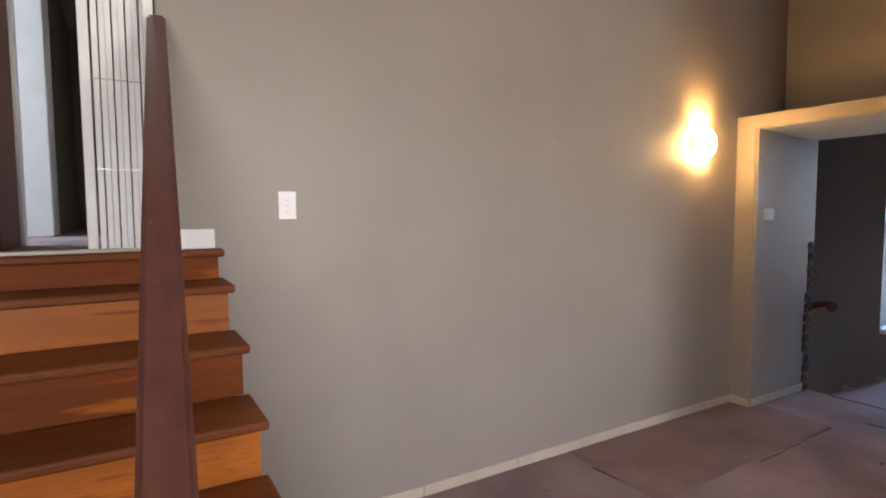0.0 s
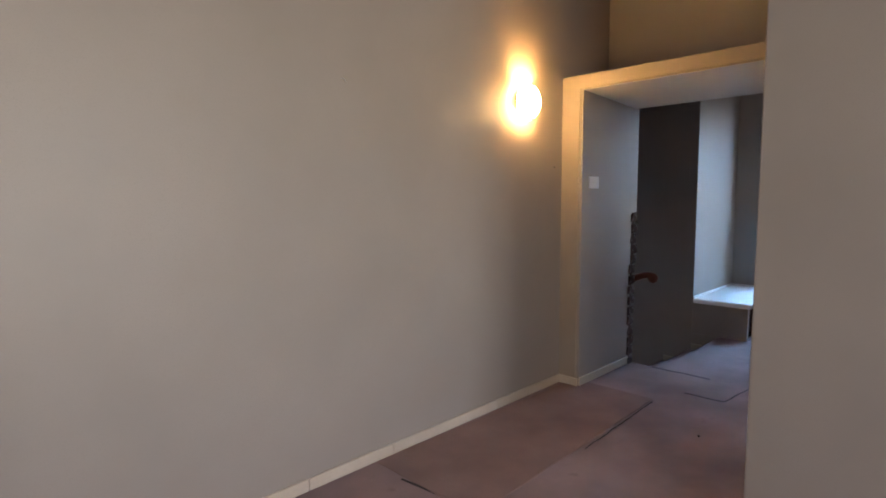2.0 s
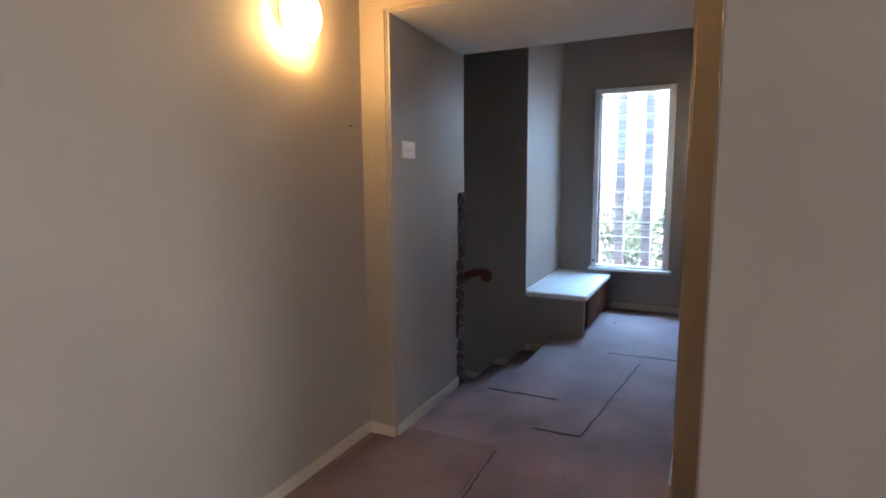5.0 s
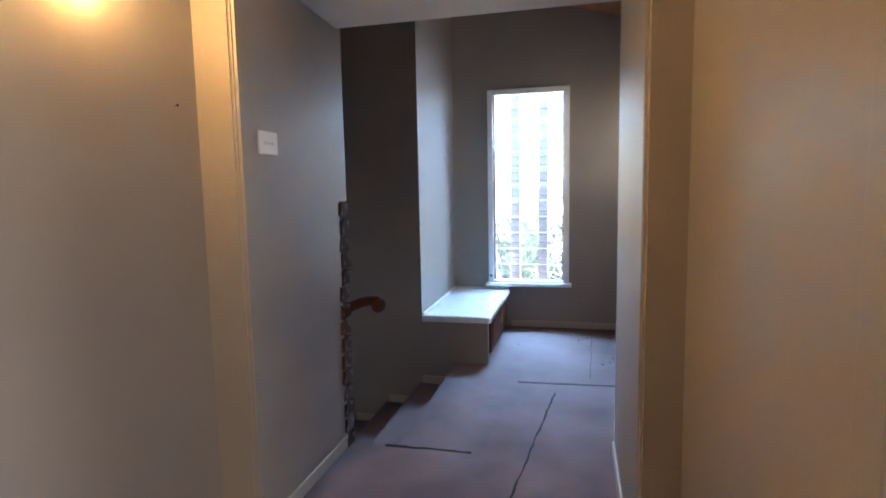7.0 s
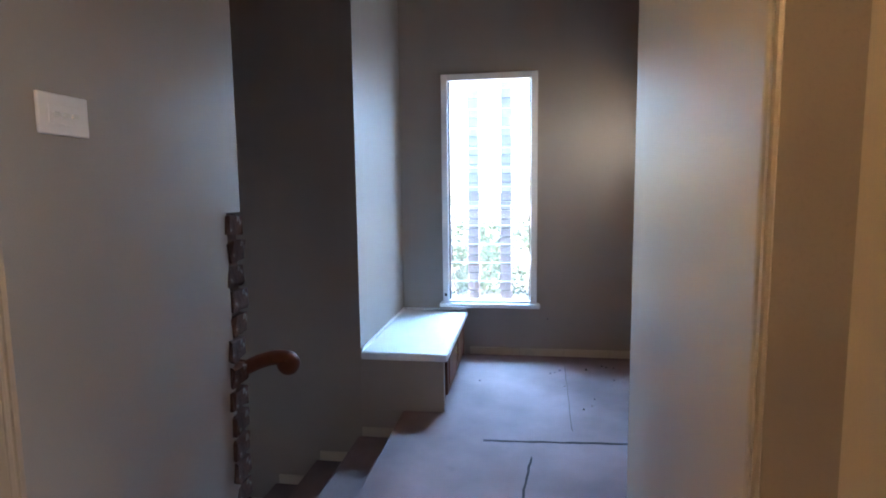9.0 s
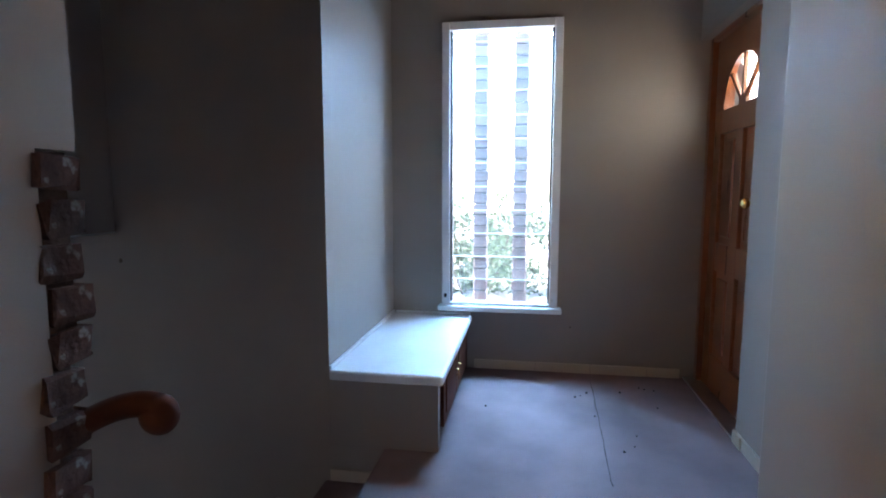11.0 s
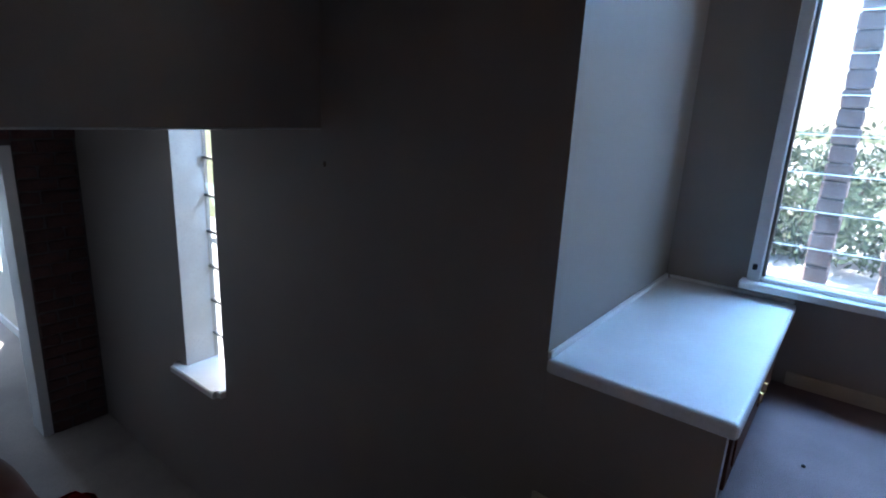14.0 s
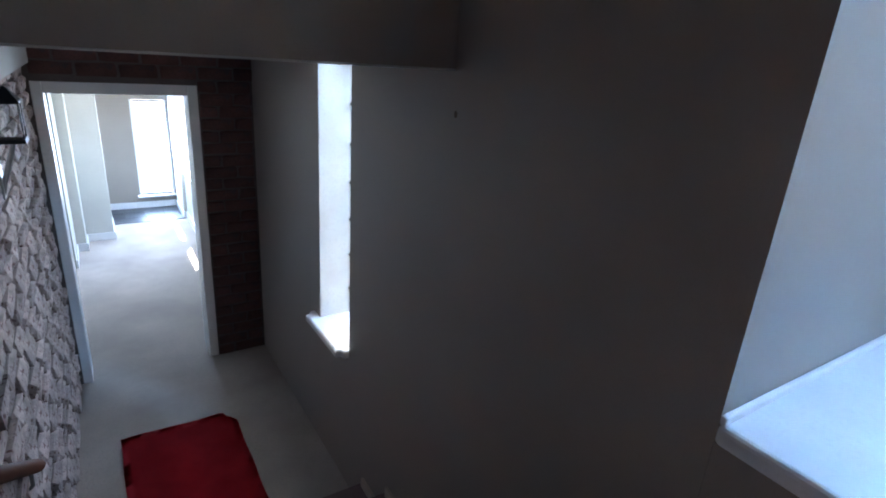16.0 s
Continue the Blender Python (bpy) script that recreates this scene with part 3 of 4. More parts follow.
for r, q in zip(grid_v, grid_v[1:]):
    for j in range(cols - 1):
        bm.faces.new((r[j], r[j + 1], q[j + 1], q[j]))
bmesh.ops.remove_doubles(bm, verts=bm.verts, dist=0.0005)
bmesh.ops.solidify(bm, geom=list(bm.faces), thickness=0.004)
part("shade", bm, SHADE, lamp, "glowing frosted glass bowl", smooth=True)
part("back_plate", lathe([(0.0, 0.0), (0.055, 0.0), (0.060, -0.006), (0.097, -0.031), (0.0, -0.033)], 32, "y"), CREAM, lamp, "round cream back plate")
part("stem", boxes((-0.009, 0.009, -0.090, -0.028, -0.118, -0.106), bevel=0.003, seg=1), BRASS, lamp, "brass arm under the bowl")
for sx in (-0.062, 0.062):
    part("clip", boxes((sx - 0.005, sx + 0.005, -0.108, -0.094, -0.012, 0.004), bevel=0.002, seg=1), BRASS, lamp)

hook = root("picture_hook", (3.344, W1, 1.948), "small bent wire picture hook in the hall wall", "hook")
part("wire", tube([(0, 0.004, 0.006), (0, -0.012, 0.006), (0.004, -0.020, -0.002), (0.010, -0.016, -0.010), (0.013, -0.008, -0.006)], 0.0022, 6), STEEL, hook)
for x, y, z, yaw, where in ((5.14, W1, 1.603, 0, "hall wall beside the passage"), (WX, 1.98, 0.305, -90, "wall under the tall window")):
    nail = root("wall_nail", (x, y, z), "small dark iron nail in the " + where, "nail", turn=yaw)
    part("head", lathe([(0.0, -0.012), (0.0045, -0.012), (0.0045, -0.010), (0.0015, -0.009), (0.0015, 0.004), (0.0, 0.004)], 10, "y"), IRON, nail)

# ---- carpet cuts: lifted dark seams ----
random.seed(5)


def seam(x0, y0, x1, y1, w):
    """A ragged dark line where the carpet has parted."""
    bm = bmesh.new()
    n = max(4, int(math.hypot(x1 - x0, y1 - y0) / 0.05))
    d = Vector((x1 - x0, y1 - y0, 0)).normalized()
    s = Vector((-d.y, d.x, 0))
    prev = None
    for k in range(n + 1):
        f = k / n
        c = Vector((x0 + (x1 - x0) * f, y0 + (y1 - y0) * f, 0)) + s * random.uniform(-0.004, 0.004)
        hw = w * (0.6 + 0.65 * random.random()) / 2
        ring = [bm.verts.new(c + s * hw), bm.verts.new(c + Vector((0, 0, 0.0045))), bm.verts.new(c - s * hw)]
        if prev:
            for a in range(2):
                bm.faces.new((prev[a], prev[a + 1], ring[a + 1], ring[a]))
        prev = ring
    return tagged(part("carpet_seam", bm, SEAM), "dark ragged seam where the carpet has parted", "carpet seam", "carpet seams")


for s in ((6.08, 2.955, 6.09, 2.505, 0.024), (5.655, 2.53, 5.67, 2.275, 0.022), (5.67, 2.275, 6.98, 2.13, 0.010), (5.34, 2.625, 4.40, 2.590, 0.008), (7.13, 2.38, 7.19, 1.50, 0.022), (3.485, 3.07, 3.535, 2.585, 0.016), (7.3, 1.9, 8.5, 1.86, 0.004)):
    seam(*s)
random.seed(9)
for k in range(16):
    x, y = random.uniform(7.5, 8.55), random.uniform(1.5, 2.55)
    if k > 12:
        x, y = (3.95, 2.2, 5.0)[k - 13], (2.15, 2.9, 2.2)[k - 13]
    bm = bmesh.new()
    bmesh.ops.create_icosphere(bm, subdivisions=1, radius=random.uniform(0.004, 0.009), matrix=Matrix.Translation((x, y, 0.003)))
    tagged(part("floor_crumb", bm, GRIT), "small dark crumb of dirt on the carpet", "dirt crumb", "crumbs on the carpet")

# ---- stair down ----
STEP, TREADW = 1.39 / 8, 0.28
stair_down = root("staircase_down", (0, 0, 0), "carpeted staircase leading down beside the brick wall", "staircase")
for k in range(1, 8):
    z = -STEP * k
    y0 = SY + TREADW * (k - 1)
    part("step", boxes((P1 + 0.01, SX - 0.001, y0, y0 + TREADW + 0.02, LOW, z), bevel=0.012), CARPET, stair_down)
for k in range(1, 8):
    z = -STEP * k
    y0 = SY + TREADW * (k - 1)
    part("skirting_block", boxes((SX - 0.016, SX - 0.001, y0 + 0.015, y0 + TREADW - 0.01, z + 0.001, z + 0.06), bevel=0.004), CREAM, stair_down, "cream skirting block on the step")
structure("floor_edge", boxes((P1 + 0.005, SX - 0.001, SY, SY + 0.012, -0.20, -0.001), bevel=0.004), CARPET, "carpeted edge of the landing above the stair", "floor edge")

rail = root("stair_handrail", (0, 0, 0), "dark red round wooden handrail with a curled end", "handrail")
RX = 6.125
pts = [(RX, 4.86 - 0.0855 * k, -0.543 + 0.0625 * k) for k in range(0, 21)]
top = Vector(pts[-1])
for a in range(1, 10):
    ang = math.radians(12 * a)
    pts.append((RX + 0.010 * a / 9, top.y - 0.159 * a / 9 - 0.01 * math.sin(ang), top.z + 0.048 * math.sin(ang) - 0.012 * (a / 9) ** 2))
part("rail", tube(pts, 0.031, 16, 0.85), STAIRRAIL, rail, smooth=True)
end = Vector(pts[-1]) + Vector((0, 0.012, -0.014))
bm = bmesh.new()
bmesh.ops.create_uvsphere(bm, u_segments=16, v_segments=12, radius=1, matrix=Matrix.Translation(end) @ Matrix.Diagonal((0.035, 0.042, 0.043, 1)))
part("curl", bm, STAIRRAIL, rail, "curled rounded end of the rail", smooth=True)
for y in (3.35, 4.05, 4.74):
    z = -0.543 + 0.731 * (4.86 - y)
    part("bracket", tube([(6.07, y, z - 0.10), (6.105, y, z - 0.10), (RX, y, z - 0.08), (RX, y, z - 0.02)], 0.007, 8), STEEL, rail, "steel rail bracket")

# ---- slit window ----
slit = tagged(root("window_2", (0, 0, 0), "tall narrow slit window with stacked panes above a white sill", "window"), kind="structure")
bm = boxes((SX - 0.065, SX + 0.21, S0, S1 + 0.10, -0.532, -0.489))
bmesh.ops.bevel(bm, geom=[e for e in bm.edges if abs(e.verts[0].co.z - e.verts[1].co.z) > 0.01 and e.verts[0].co.x < SX], offset=0.032, segments=5, affect="EDGES")
bmesh.ops.bevel(bm, geom=[e for e in bm.edges if abs(e.verts[0].co.z - e.verts[1].co.z) < 0.001], offset=0.006, segments=2, affect="EDGES")
part("window_sill", bm, WHITE, slit)
for k in range(9):
    z0 = -0.54 + 0.2145 * k
    if z0 > 1.1:
        continue
    p = part("pane", boxes((7.655, 7.660, S0 - 0.0, S1, max(-0.488, z0 + 0.006), min(1.15, z0 + 0.2085))), GLASS, slit)
    p.visible_shadow = False
    part("glazing_bar", boxes((7.645, 7.67, S0, S1, z0 - 0.007, z0 + 0.006)), DARKFRAME, slit)
structure("reveal", boxes((SX + 0.001, 7.645, S1 - 0.004, S1, -0.499, 1.14), (SX + 0.001, 7.645, S0, S0 + 0.004, -0.499, 1.14)), REVEAL, "white painted sides of the slit window", "window reveal")

bm = bmesh.new()
bmesh.ops.create_icosphere(bm, subdivisions=2, radius=1, matrix=Matrix.Translation((SX - 0.001, 4.19, 0.845)) @ Matrix.Diagonal((0.002, 0.010, 0.012, 1)))
tagged(part("wall_chip", bm, BARK), "small dark chip in the paint of the stair wall", "paint chip")

# ---- bench ----
bench = root("bench_cupboard", (0, 0, 0), "low built-in bench cupboard with a white top and brown doors", "bench")
BX0, BX1, BY0, BY1, BZ = SX - 0.012, WX - 0.002, 2.615, JL - 0.001, 0.36
bm = boxes((BX0, BX1, BY0, BY1, BZ - 0.048, BZ), bevel=0.014, seg=3)
part("top", bm, WHITE, bench, "white glossy painted bench top")
part("upstand", boxes((BX0 + 0.004, BX1 - 0.02, BY1 - 0.016, BY1 - 0.001, BZ, BZ + 0.022), bevel=0.005), WHITE, bench)
part("upstand", boxes((BX1 - 0.016, BX1 - 0.001, BY0 + 0.01, BY1 - 0.018, BZ, BZ + 0.016), bevel=0.005), WHITE, bench)
part("end_panel", boxes((SX, SX + 0.05, BY0 + 0.025, BY1, 0.0, BZ - 0.049)), PAINT, bench, "taupe plastered end of the bench")
part("back_panel", boxes((SX + 0.05, BX1, BY1 - 0.03, BY1 - 0.012, 0.0, BZ - 0.05)), GAPSHADE, bench)
part("carcass_side", boxes((SX + 0.0515, SX + 0.06, BY0 + 0.05, BY1 - 0.032, 0.001, BZ - 0.05)), GAPSHADE, bench, "inside of the cupboard coloured near-black for the shade of the gap")
for xa in (SX + 0.20, SX + 0.66):
    d = part("door", boxes((xa, xa + 0.45, BY0 + 0.030, BY0 + 0.048, 0.03, BZ - 0.055), bevel=0.003), CUPBOARD, bench, "brown wooden cupboard door")
    part("raised_panel", boxes((xa + 0.06, xa + 0.39, BY0 + 0.024, BY0 + 0.031, 0.08, BZ - 0.105), bevel=0.004), CUPBOARD, d)
    hx = xa + 0.41 if xa < SX + 0.4 else xa + 0.045
    part("handle", tube([(hx, BY0 + 0.03, 0.19), (hx, BY0 + 0.010, 0.185), (hx, BY0 + 0.010, 0.155), (hx, BY0 + 0.03, 0.15)], 0.0035, 8), BRASS, d, "small brass pull handle")
part("stile", boxes((BX1 - 0.06, BX1, BY0 + 0.032, BY0 + 0.05, 0.0, BZ - 0.05)), CUPBOARD, bench)
part("plinth", boxes((SX + 0.20, BX1, BY0 + 0.06, BY0 + 0.075, 0.0, 0.04)), GAPSHADE, bench)

# ---- tall window ----
win = tagged(root("window_1", (0, 0, 0), "tall narrow louvred window in a white wooden frame", "window"), kind="structure")
Y0, Y1, Z0, Z1 = 2.065, 2.815, 0.43, 2.228
for nm, b in (("frame_side", (WX - 0.028, WX + 0.06, Y0, Y0 + 0.05, Z0, Z1)), ("frame_side", (WX - 0.028, WX + 0.06, Y1 - 0.05, Y1, Z0, Z1)), ("frame_head", (WX - 0.028, WX + 0.06, Y0 + 0.051, Y1 - 0.051, Z1 - 0.05, Z1)), ("frame_foot", (WX - 0.026, WX + 0.06, Y0 + 0.051, Y1 - 0.051, Z0, Z0 + 0.018))):
    part(nm, boxes(b, bevel=0.005), WHITE, win)
part("window_sill", boxes((WX - 0.075, WX + 0.05, Y0 - 0.025, Y1 + 0.022, Z0 - 0.034, Z0), bevel=0.008, seg=3), WHITE, win)
for yy in (Y0 + 0.052, Y1 - 0.064):
    part("louvre_channel", boxes((WX + 0.0, WX + 0.04, yy, yy + 0.012, Z0 + 0.02, Z1 - 0.052)), DARKFRAME, win, "weathered metal louvre channel")
part("stay", boxes((WX - 0.04, WX - 0.029, Y1 - 0.034, Y1 - 0.016, Z0 + 0.05, Z0 + 0.075), bevel=0.002, seg=1), IRON, win)
pitch_z = 0.1515
for k in range(12):
    za = Z0 + 0.02 + pitch_z * k
    zb = min(za + pitch_z + 0.008, Z1 - 0.052)
    if zb - za < 0.03:
        continue
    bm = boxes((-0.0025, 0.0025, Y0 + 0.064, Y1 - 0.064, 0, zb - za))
    p = part("louvre_pane", bm, HAZED, win)
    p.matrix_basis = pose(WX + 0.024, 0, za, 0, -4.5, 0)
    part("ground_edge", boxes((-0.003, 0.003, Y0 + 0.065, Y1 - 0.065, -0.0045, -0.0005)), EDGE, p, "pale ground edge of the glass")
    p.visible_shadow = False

# ---- front door ----
door = tagged(root("door_1", (0, 0, 0), "closed varnished red-brown front door with a glazed fanlight", "front door"), kind="structure")
DX0, DX1, DYF, DYB, DH = 7.835, 8.615, 1.185, 1.145, 2.03
part("door_frame", boxes((7.80, 7.832, 1.08, 1.215, 0, 2.06), (8.618, WX - 0.001, 1.08, 1.215, 0, 2.06), (7.832, 8.618, 1.08, 1.215, 2.033, 2.06), bevel=0.003), DOORWOOD, door)
FC, FZ, FR = (DX0 + DX1) / 2, 1.63, 0.255
for nm, b in (("stile", (DX0, DX0 + 0.11, DYB, DYF, 0.012, FZ)), ("stile", (DX1 - 0.11, DX1, DYB, DYF, 0.012, FZ)), ("mid_stile", (FC - 0.05, FC + 0.05, DYB, DYF, 0.22, 1.50)), ("bottom_rail", (DX0 + 0.11, DX1 - 0.11, DYB, DYF, 0.012, 0.22)), ("lock_rail", (DX0 + 0.11, DX1 - 0.11, DYB, DYF - 0.001, 0.72, 0.88)), ("frieze_rail", (DX0 + 0.11, DX1 - 0.11, DYB, DYF, 1.50, FZ))):
    part(nm, boxes(b, bevel=0.003), DOORWOOD, door)
for xa, xb in ((DX0 + 0.11, FC - 0.05), (FC + 0.05, DX1 - 0.11)):
    for za, zb in ((0.22, 0.72), (0.88, 1.50)):
        part("panel", boxes((xa, xb, DYB + 0.006, DYF - 0.02, za, zb)), DOORWOOD, door)
        part("raised_field", boxes((xa + 0.04, xb - 0.04, DYB + 0.01, DYF - 0.006, za + 0.04, zb - 0.04), bevel=0.008, seg=1), DOORWOOD, door)
bm = bmesh.new()
N = 24
front, back = [], []
for k in range(N + 1):
    a = math.pi * k / N
    c, s = math.cos(a), math.sin(a)
    g = min((DX1 - FC) / abs(c) if abs(c) > 1e-6 else 9, (DH - FZ) / s if s > 1e-6 else 9)
    for lst, y in ((front, DYF), (back, DYF - 0.03)):
        lst.append((bm.verts.new((FC + FR * c, y, FZ + FR * s)), bm.verts.new((FC + g * c, y, FZ + g * s))))
for k in range(N):
    (fa, fb), (fc2, fd) = front[k], front[k + 1]
    (ba, bb), (bc, bd) = back[k], back[k + 1]
    bm.faces.new((fa, fb, fd, fc2))
    bm.faces.new((ba, bc, bd, bb))
    bm.faces.new((fa, fc2, bc, ba))
    bm.faces.new((fb, bb, bd, fd))
bmesh.ops.recalc_face_normals(bm, faces=bm.faces)
part("fanlight_head", bm, DOORWOOD, door)
for a in (45, 90, 135):
    bm = boxes((-0.010, 0.010, DYF - 0.022, DYF - 0.002, 0.04, FR + 0.01), bevel=0.003)
    o = part("fanlight_bar", bm, DOORWOOD, door)
    o.matrix_basis = Matrix.Translation((FC, 0, FZ)) @ Matrix.Rotation(radians(90 - a), 4, "Y")
bm = bmesh.new()
bmesh.ops.create_circle(bm, cap_ends=True, segments=24, radius=0.05, matrix=Matrix.Translation((FC, DYF - 0.004, FZ)) @ Matrix.Rotation(math.pi / 2, 4, "X"))
g = bmesh.ops.extrude_face_region(bm, geom=list(bm.faces))
bmesh.ops.translate(bm, verts=[v for v in g["geom"] if isinstance(v, bmesh.types.BMVert)], vec=(0, -0.018, 0))
part("fanlight_hub", bm, DOORWOOD, door)
p = part("fanlight_glass", boxes((FC - FR, FC + FR, DYF - 0.028, DYF - 0.024, FZ, FZ + FR)), GLASS, door)
p.visible_shadow = False
part("door_handle", boxes((7.925, 7.965, DYF, DYF + 0.008, 1.04, 1.20), bevel=0.003), BRASS, door, "brass lock plate")
part("knob", lathe([(0.0, 0.0), (0.012, 0.0), (0.012, 0.03), (0.026, 0.04), (0.028, 0.055), (0.018, 0.068), (0.0, 0.07)], 16, "y"), BRASS, door, "round brass knob", smooth=True).matrix_basis = Matrix.Translation((7.945, DYF + 0.006, 1.12))
structure("threshold", boxes((7.80, WX - 0.001, 1.04, 1.28, 0.0, 0.012), bevel=0.004), STEEL, "worn metal door threshold", "threshold")

# ---- lower passage ----
frame_l = tagged(root("door_2", (0, 0, 0), "open doorway in a white painted frame", "door frame"), kind="structure")
for nm, b in (("jamb", (6.18, LX0, DY - 0.015, DY + 0.21, LOW, 0.716)), ("jamb", (LX1, 7.105, DY - 0.015, DY + 0.21, LOW, 0.716)), ("head", (LX0, LX1, DY - 0.015, DY + 0.21, 0.645, 0.716))):
    part(nm, boxes(b, bevel=0.006), WHITE, frame_l)

mat_bm = bmesh.new()
gx, gy = 14, 18
mv = [[mat_bm.verts.new((6.37 + 0.67 * i / gx + 0.002 * math.sin(j * 0.9), 4.95 + 1.09 * j / gy + 0.006 * math.sin(i * 0.55), LOW + 0.013 + 0.0015 * math.sin(i * 1.3 + j))) for j in range(gy + 1)] for i in range(gx + 1)]
mv[gx][gy].co += Vector((-0.06, -0.09, 0.02))
mv[gx - 1][gy].co += Vector((-0.02, -0.03, 0.015))
mv[gx][gy - 1].co += Vector((-0.03, -0.03, 0.012))
for i in range(gx):
    for j in range(gy):
        mat_bm.faces.new((mv[i][j], mv[i + 1][j], mv[i + 1][j + 1], mv[i][j + 1]))
bmesh.ops.solidify(mat_bm, geom=list(mat_bm.faces), thickness=0.008)
tagged(part("floor_mat", mat_bm, RED, smooth=True), "red rectangular mat with a turned-up corner on the carpet", "mat")

lantern = root("wall_lantern", (6.138, 5.36, 0.61), "black iron wall lantern on the whitewashed brick", "wall lantern")
lantern.scale = (0.72, 0.85, 0.85)
part("bracket", tube([(0.005, 0, -0.26), (0.02, 0, -0.2), (0.06, 0, -0.1), (0.09, 0, -0.02)], 0.013, 8), STEEL, lantern, "grey bracket")
part("wall_plate", boxes((0, 0.012, -0.03, 0.03, -0.28, 0.0), bevel=0.004), STEEL, lantern)
part("base", boxes((0.03, 0.15, -0.06, 0.06, -0.02, 0.0), bevel=0.004), IRON, lantern)
for sx in (0.034, 0.142):
    for sy in (-0.056, 0.052):
        part("corner_bar", boxes((sx, sx + 0.006, sy, sy + 0.006, 0.0, 0.16)), IRON, lantern)
part("glass", boxes((0.042, 0.140, -0.048, 0.048, 0.0, 0.155)), GLASS, lantern, "clear lantern glass")
bm = lathe([(0.0, 0.23), (0.02, 0.22), (0.085, 0.165), (0.085, 0.155), (0.0, 0.155)], 4)
o = part("cap", bm, IRON, lantern)
o.matrix_basis = Matrix.Translation((0.09, 0, 0)) @ Matrix.Rotation(math.pi / 4, 4, "Z")

structure("beam", boxes((P1 - 0.2, 6.20, 5.2, 6.80, 0.82, 0.988), bevel=0.006), PLASTER, "white plaster beam at the top of the brick wall", "beam")
structure("bead", boxes((P1 + 0.02, SX - 0.001, BY - 0.004, BY + 0.01, 0.978, 0.9845), bevel=0.002, seg=1), PLASTER, "rough plaster edge under the hanging wall", "trim")

# lower room windows and tiles
for nm, x0, x1, y0, y1, z0, z1 in (("window_3", 6.93, 7.39, 11.52, 11.56, -1.2, 0.16),):
    w = tagged(root(nm, (0, 0, 0), "tall bright window at the end of the lower room", "window"), kind="structure")
    part("frame_side", boxes((x0, x0 + 0.03, y0, y1, z0, z1)), WHITE, w)
    part("frame_side", boxes((x1 - 0.03, x1, y0, y1, z0, z1)), WHITE, w)
    for zz in (z0, z1 - 0.22, z1 - 0.42, z1 - 0.03):
        part("rail", boxes((x0 + 0.031, x1 - 0.031, y0, y1, zz, zz + 0.022)), DARKFRAME, w)
    part("window_sill", boxes((x0 - 0.03, x1 + 0.03, 11.44, 11.52, z0 - 0.03, z0), bevel=0.005), WHITE, w)
structure("floor_tiles", boxes((6.2, SX - 0.02, 10.75, 11.5, LOW - 0.2, LOW - 0.004)), MORTAR, "dark slate tiled strip at the end of the room", "tile floor")

# ---- outside ----


def hedge(name, x0, x1, y0, y1, z0, z1, n, seed, label):
    """A shrub of many small leaves on thin stems."""
    rnd = random.Random(seed)
    r = root(name, ((x0 + x1) / 2, (y0 + y1) / 2, z0), label, "shrub", "shrubs outside the window")
    w, d, h = x1 - x0, y1 - y0, z1 - z0
    for k in range(5):
        px, py = rnd.uniform(-w / 3, w / 3), rnd.uniform(-d / 3, d / 3)
        part("stem", tube([(px * 0.4, py * 0.4, 0), (px * 0.7, py * 0.8, h * 0.4), (px, py, h * 0.85)], 0.012, 6), BARK, r)
    verts, faces = [], []
    clumps = [(rnd.uniform(-w / 2, w / 2), rnd.uniform(-d / 2, d / 2), h * rnd.uniform(0.15, 0.95), rnd.uniform(0.12, 0.28)) for _ in range(26)]
    for k in range(n):
        cx, cy, cz, cr = clumps[k % len(clumps)]
        c = Vector((cx, cy, cz)) + Vector((rnd.gauss(0, 1), rnd.gauss(0, 1), rnd.gauss(0, 1))) * cr * 0.6
        c.z = max(0.03, c.z)
        a = Vector((rnd.gauss(0, 1), rnd.gauss(0, 1), rnd.gauss(0, 1))).normalized()
        b = a.cross(Vector((rnd.gauss(0, 1), rnd.gauss(0, 1), rnd.gauss(0, 1)))).normalized()
        la, lb = rnd.uniform(0.03, 0.055), rnd.uniform(0.012, 0.02)
        i = len(verts)
        verts += [c - a * la, c + b * lb, c + a * la, c - b * lb]
        faces.append((i, i + 1, i + 2, i + 3))
    me = bpy.data.meshes.new("leaves")
    me.from_pydata([tuple(v) for v in verts], [], faces)
    me.materials.append(LEAF)
    o = new("leaves", me)
    o.parent = r
    return r


hedge("shrub", 11.0, 12.2, 2.2, 3.6, -0.06, 0.95, 5600, 1, "loose green leafy shrub on the paving")
hedge("shrub", 11.2, 12.4, 0.6, 1.9, -0.06, 0.75, 5000, 2, "loose green leafy shrub on the paving")
hedge("shrub", 11.6, 12.9, 3.7, 5.2, -0.06, 1.1, 5200, 3, "loose green leafy shrub on the paving")


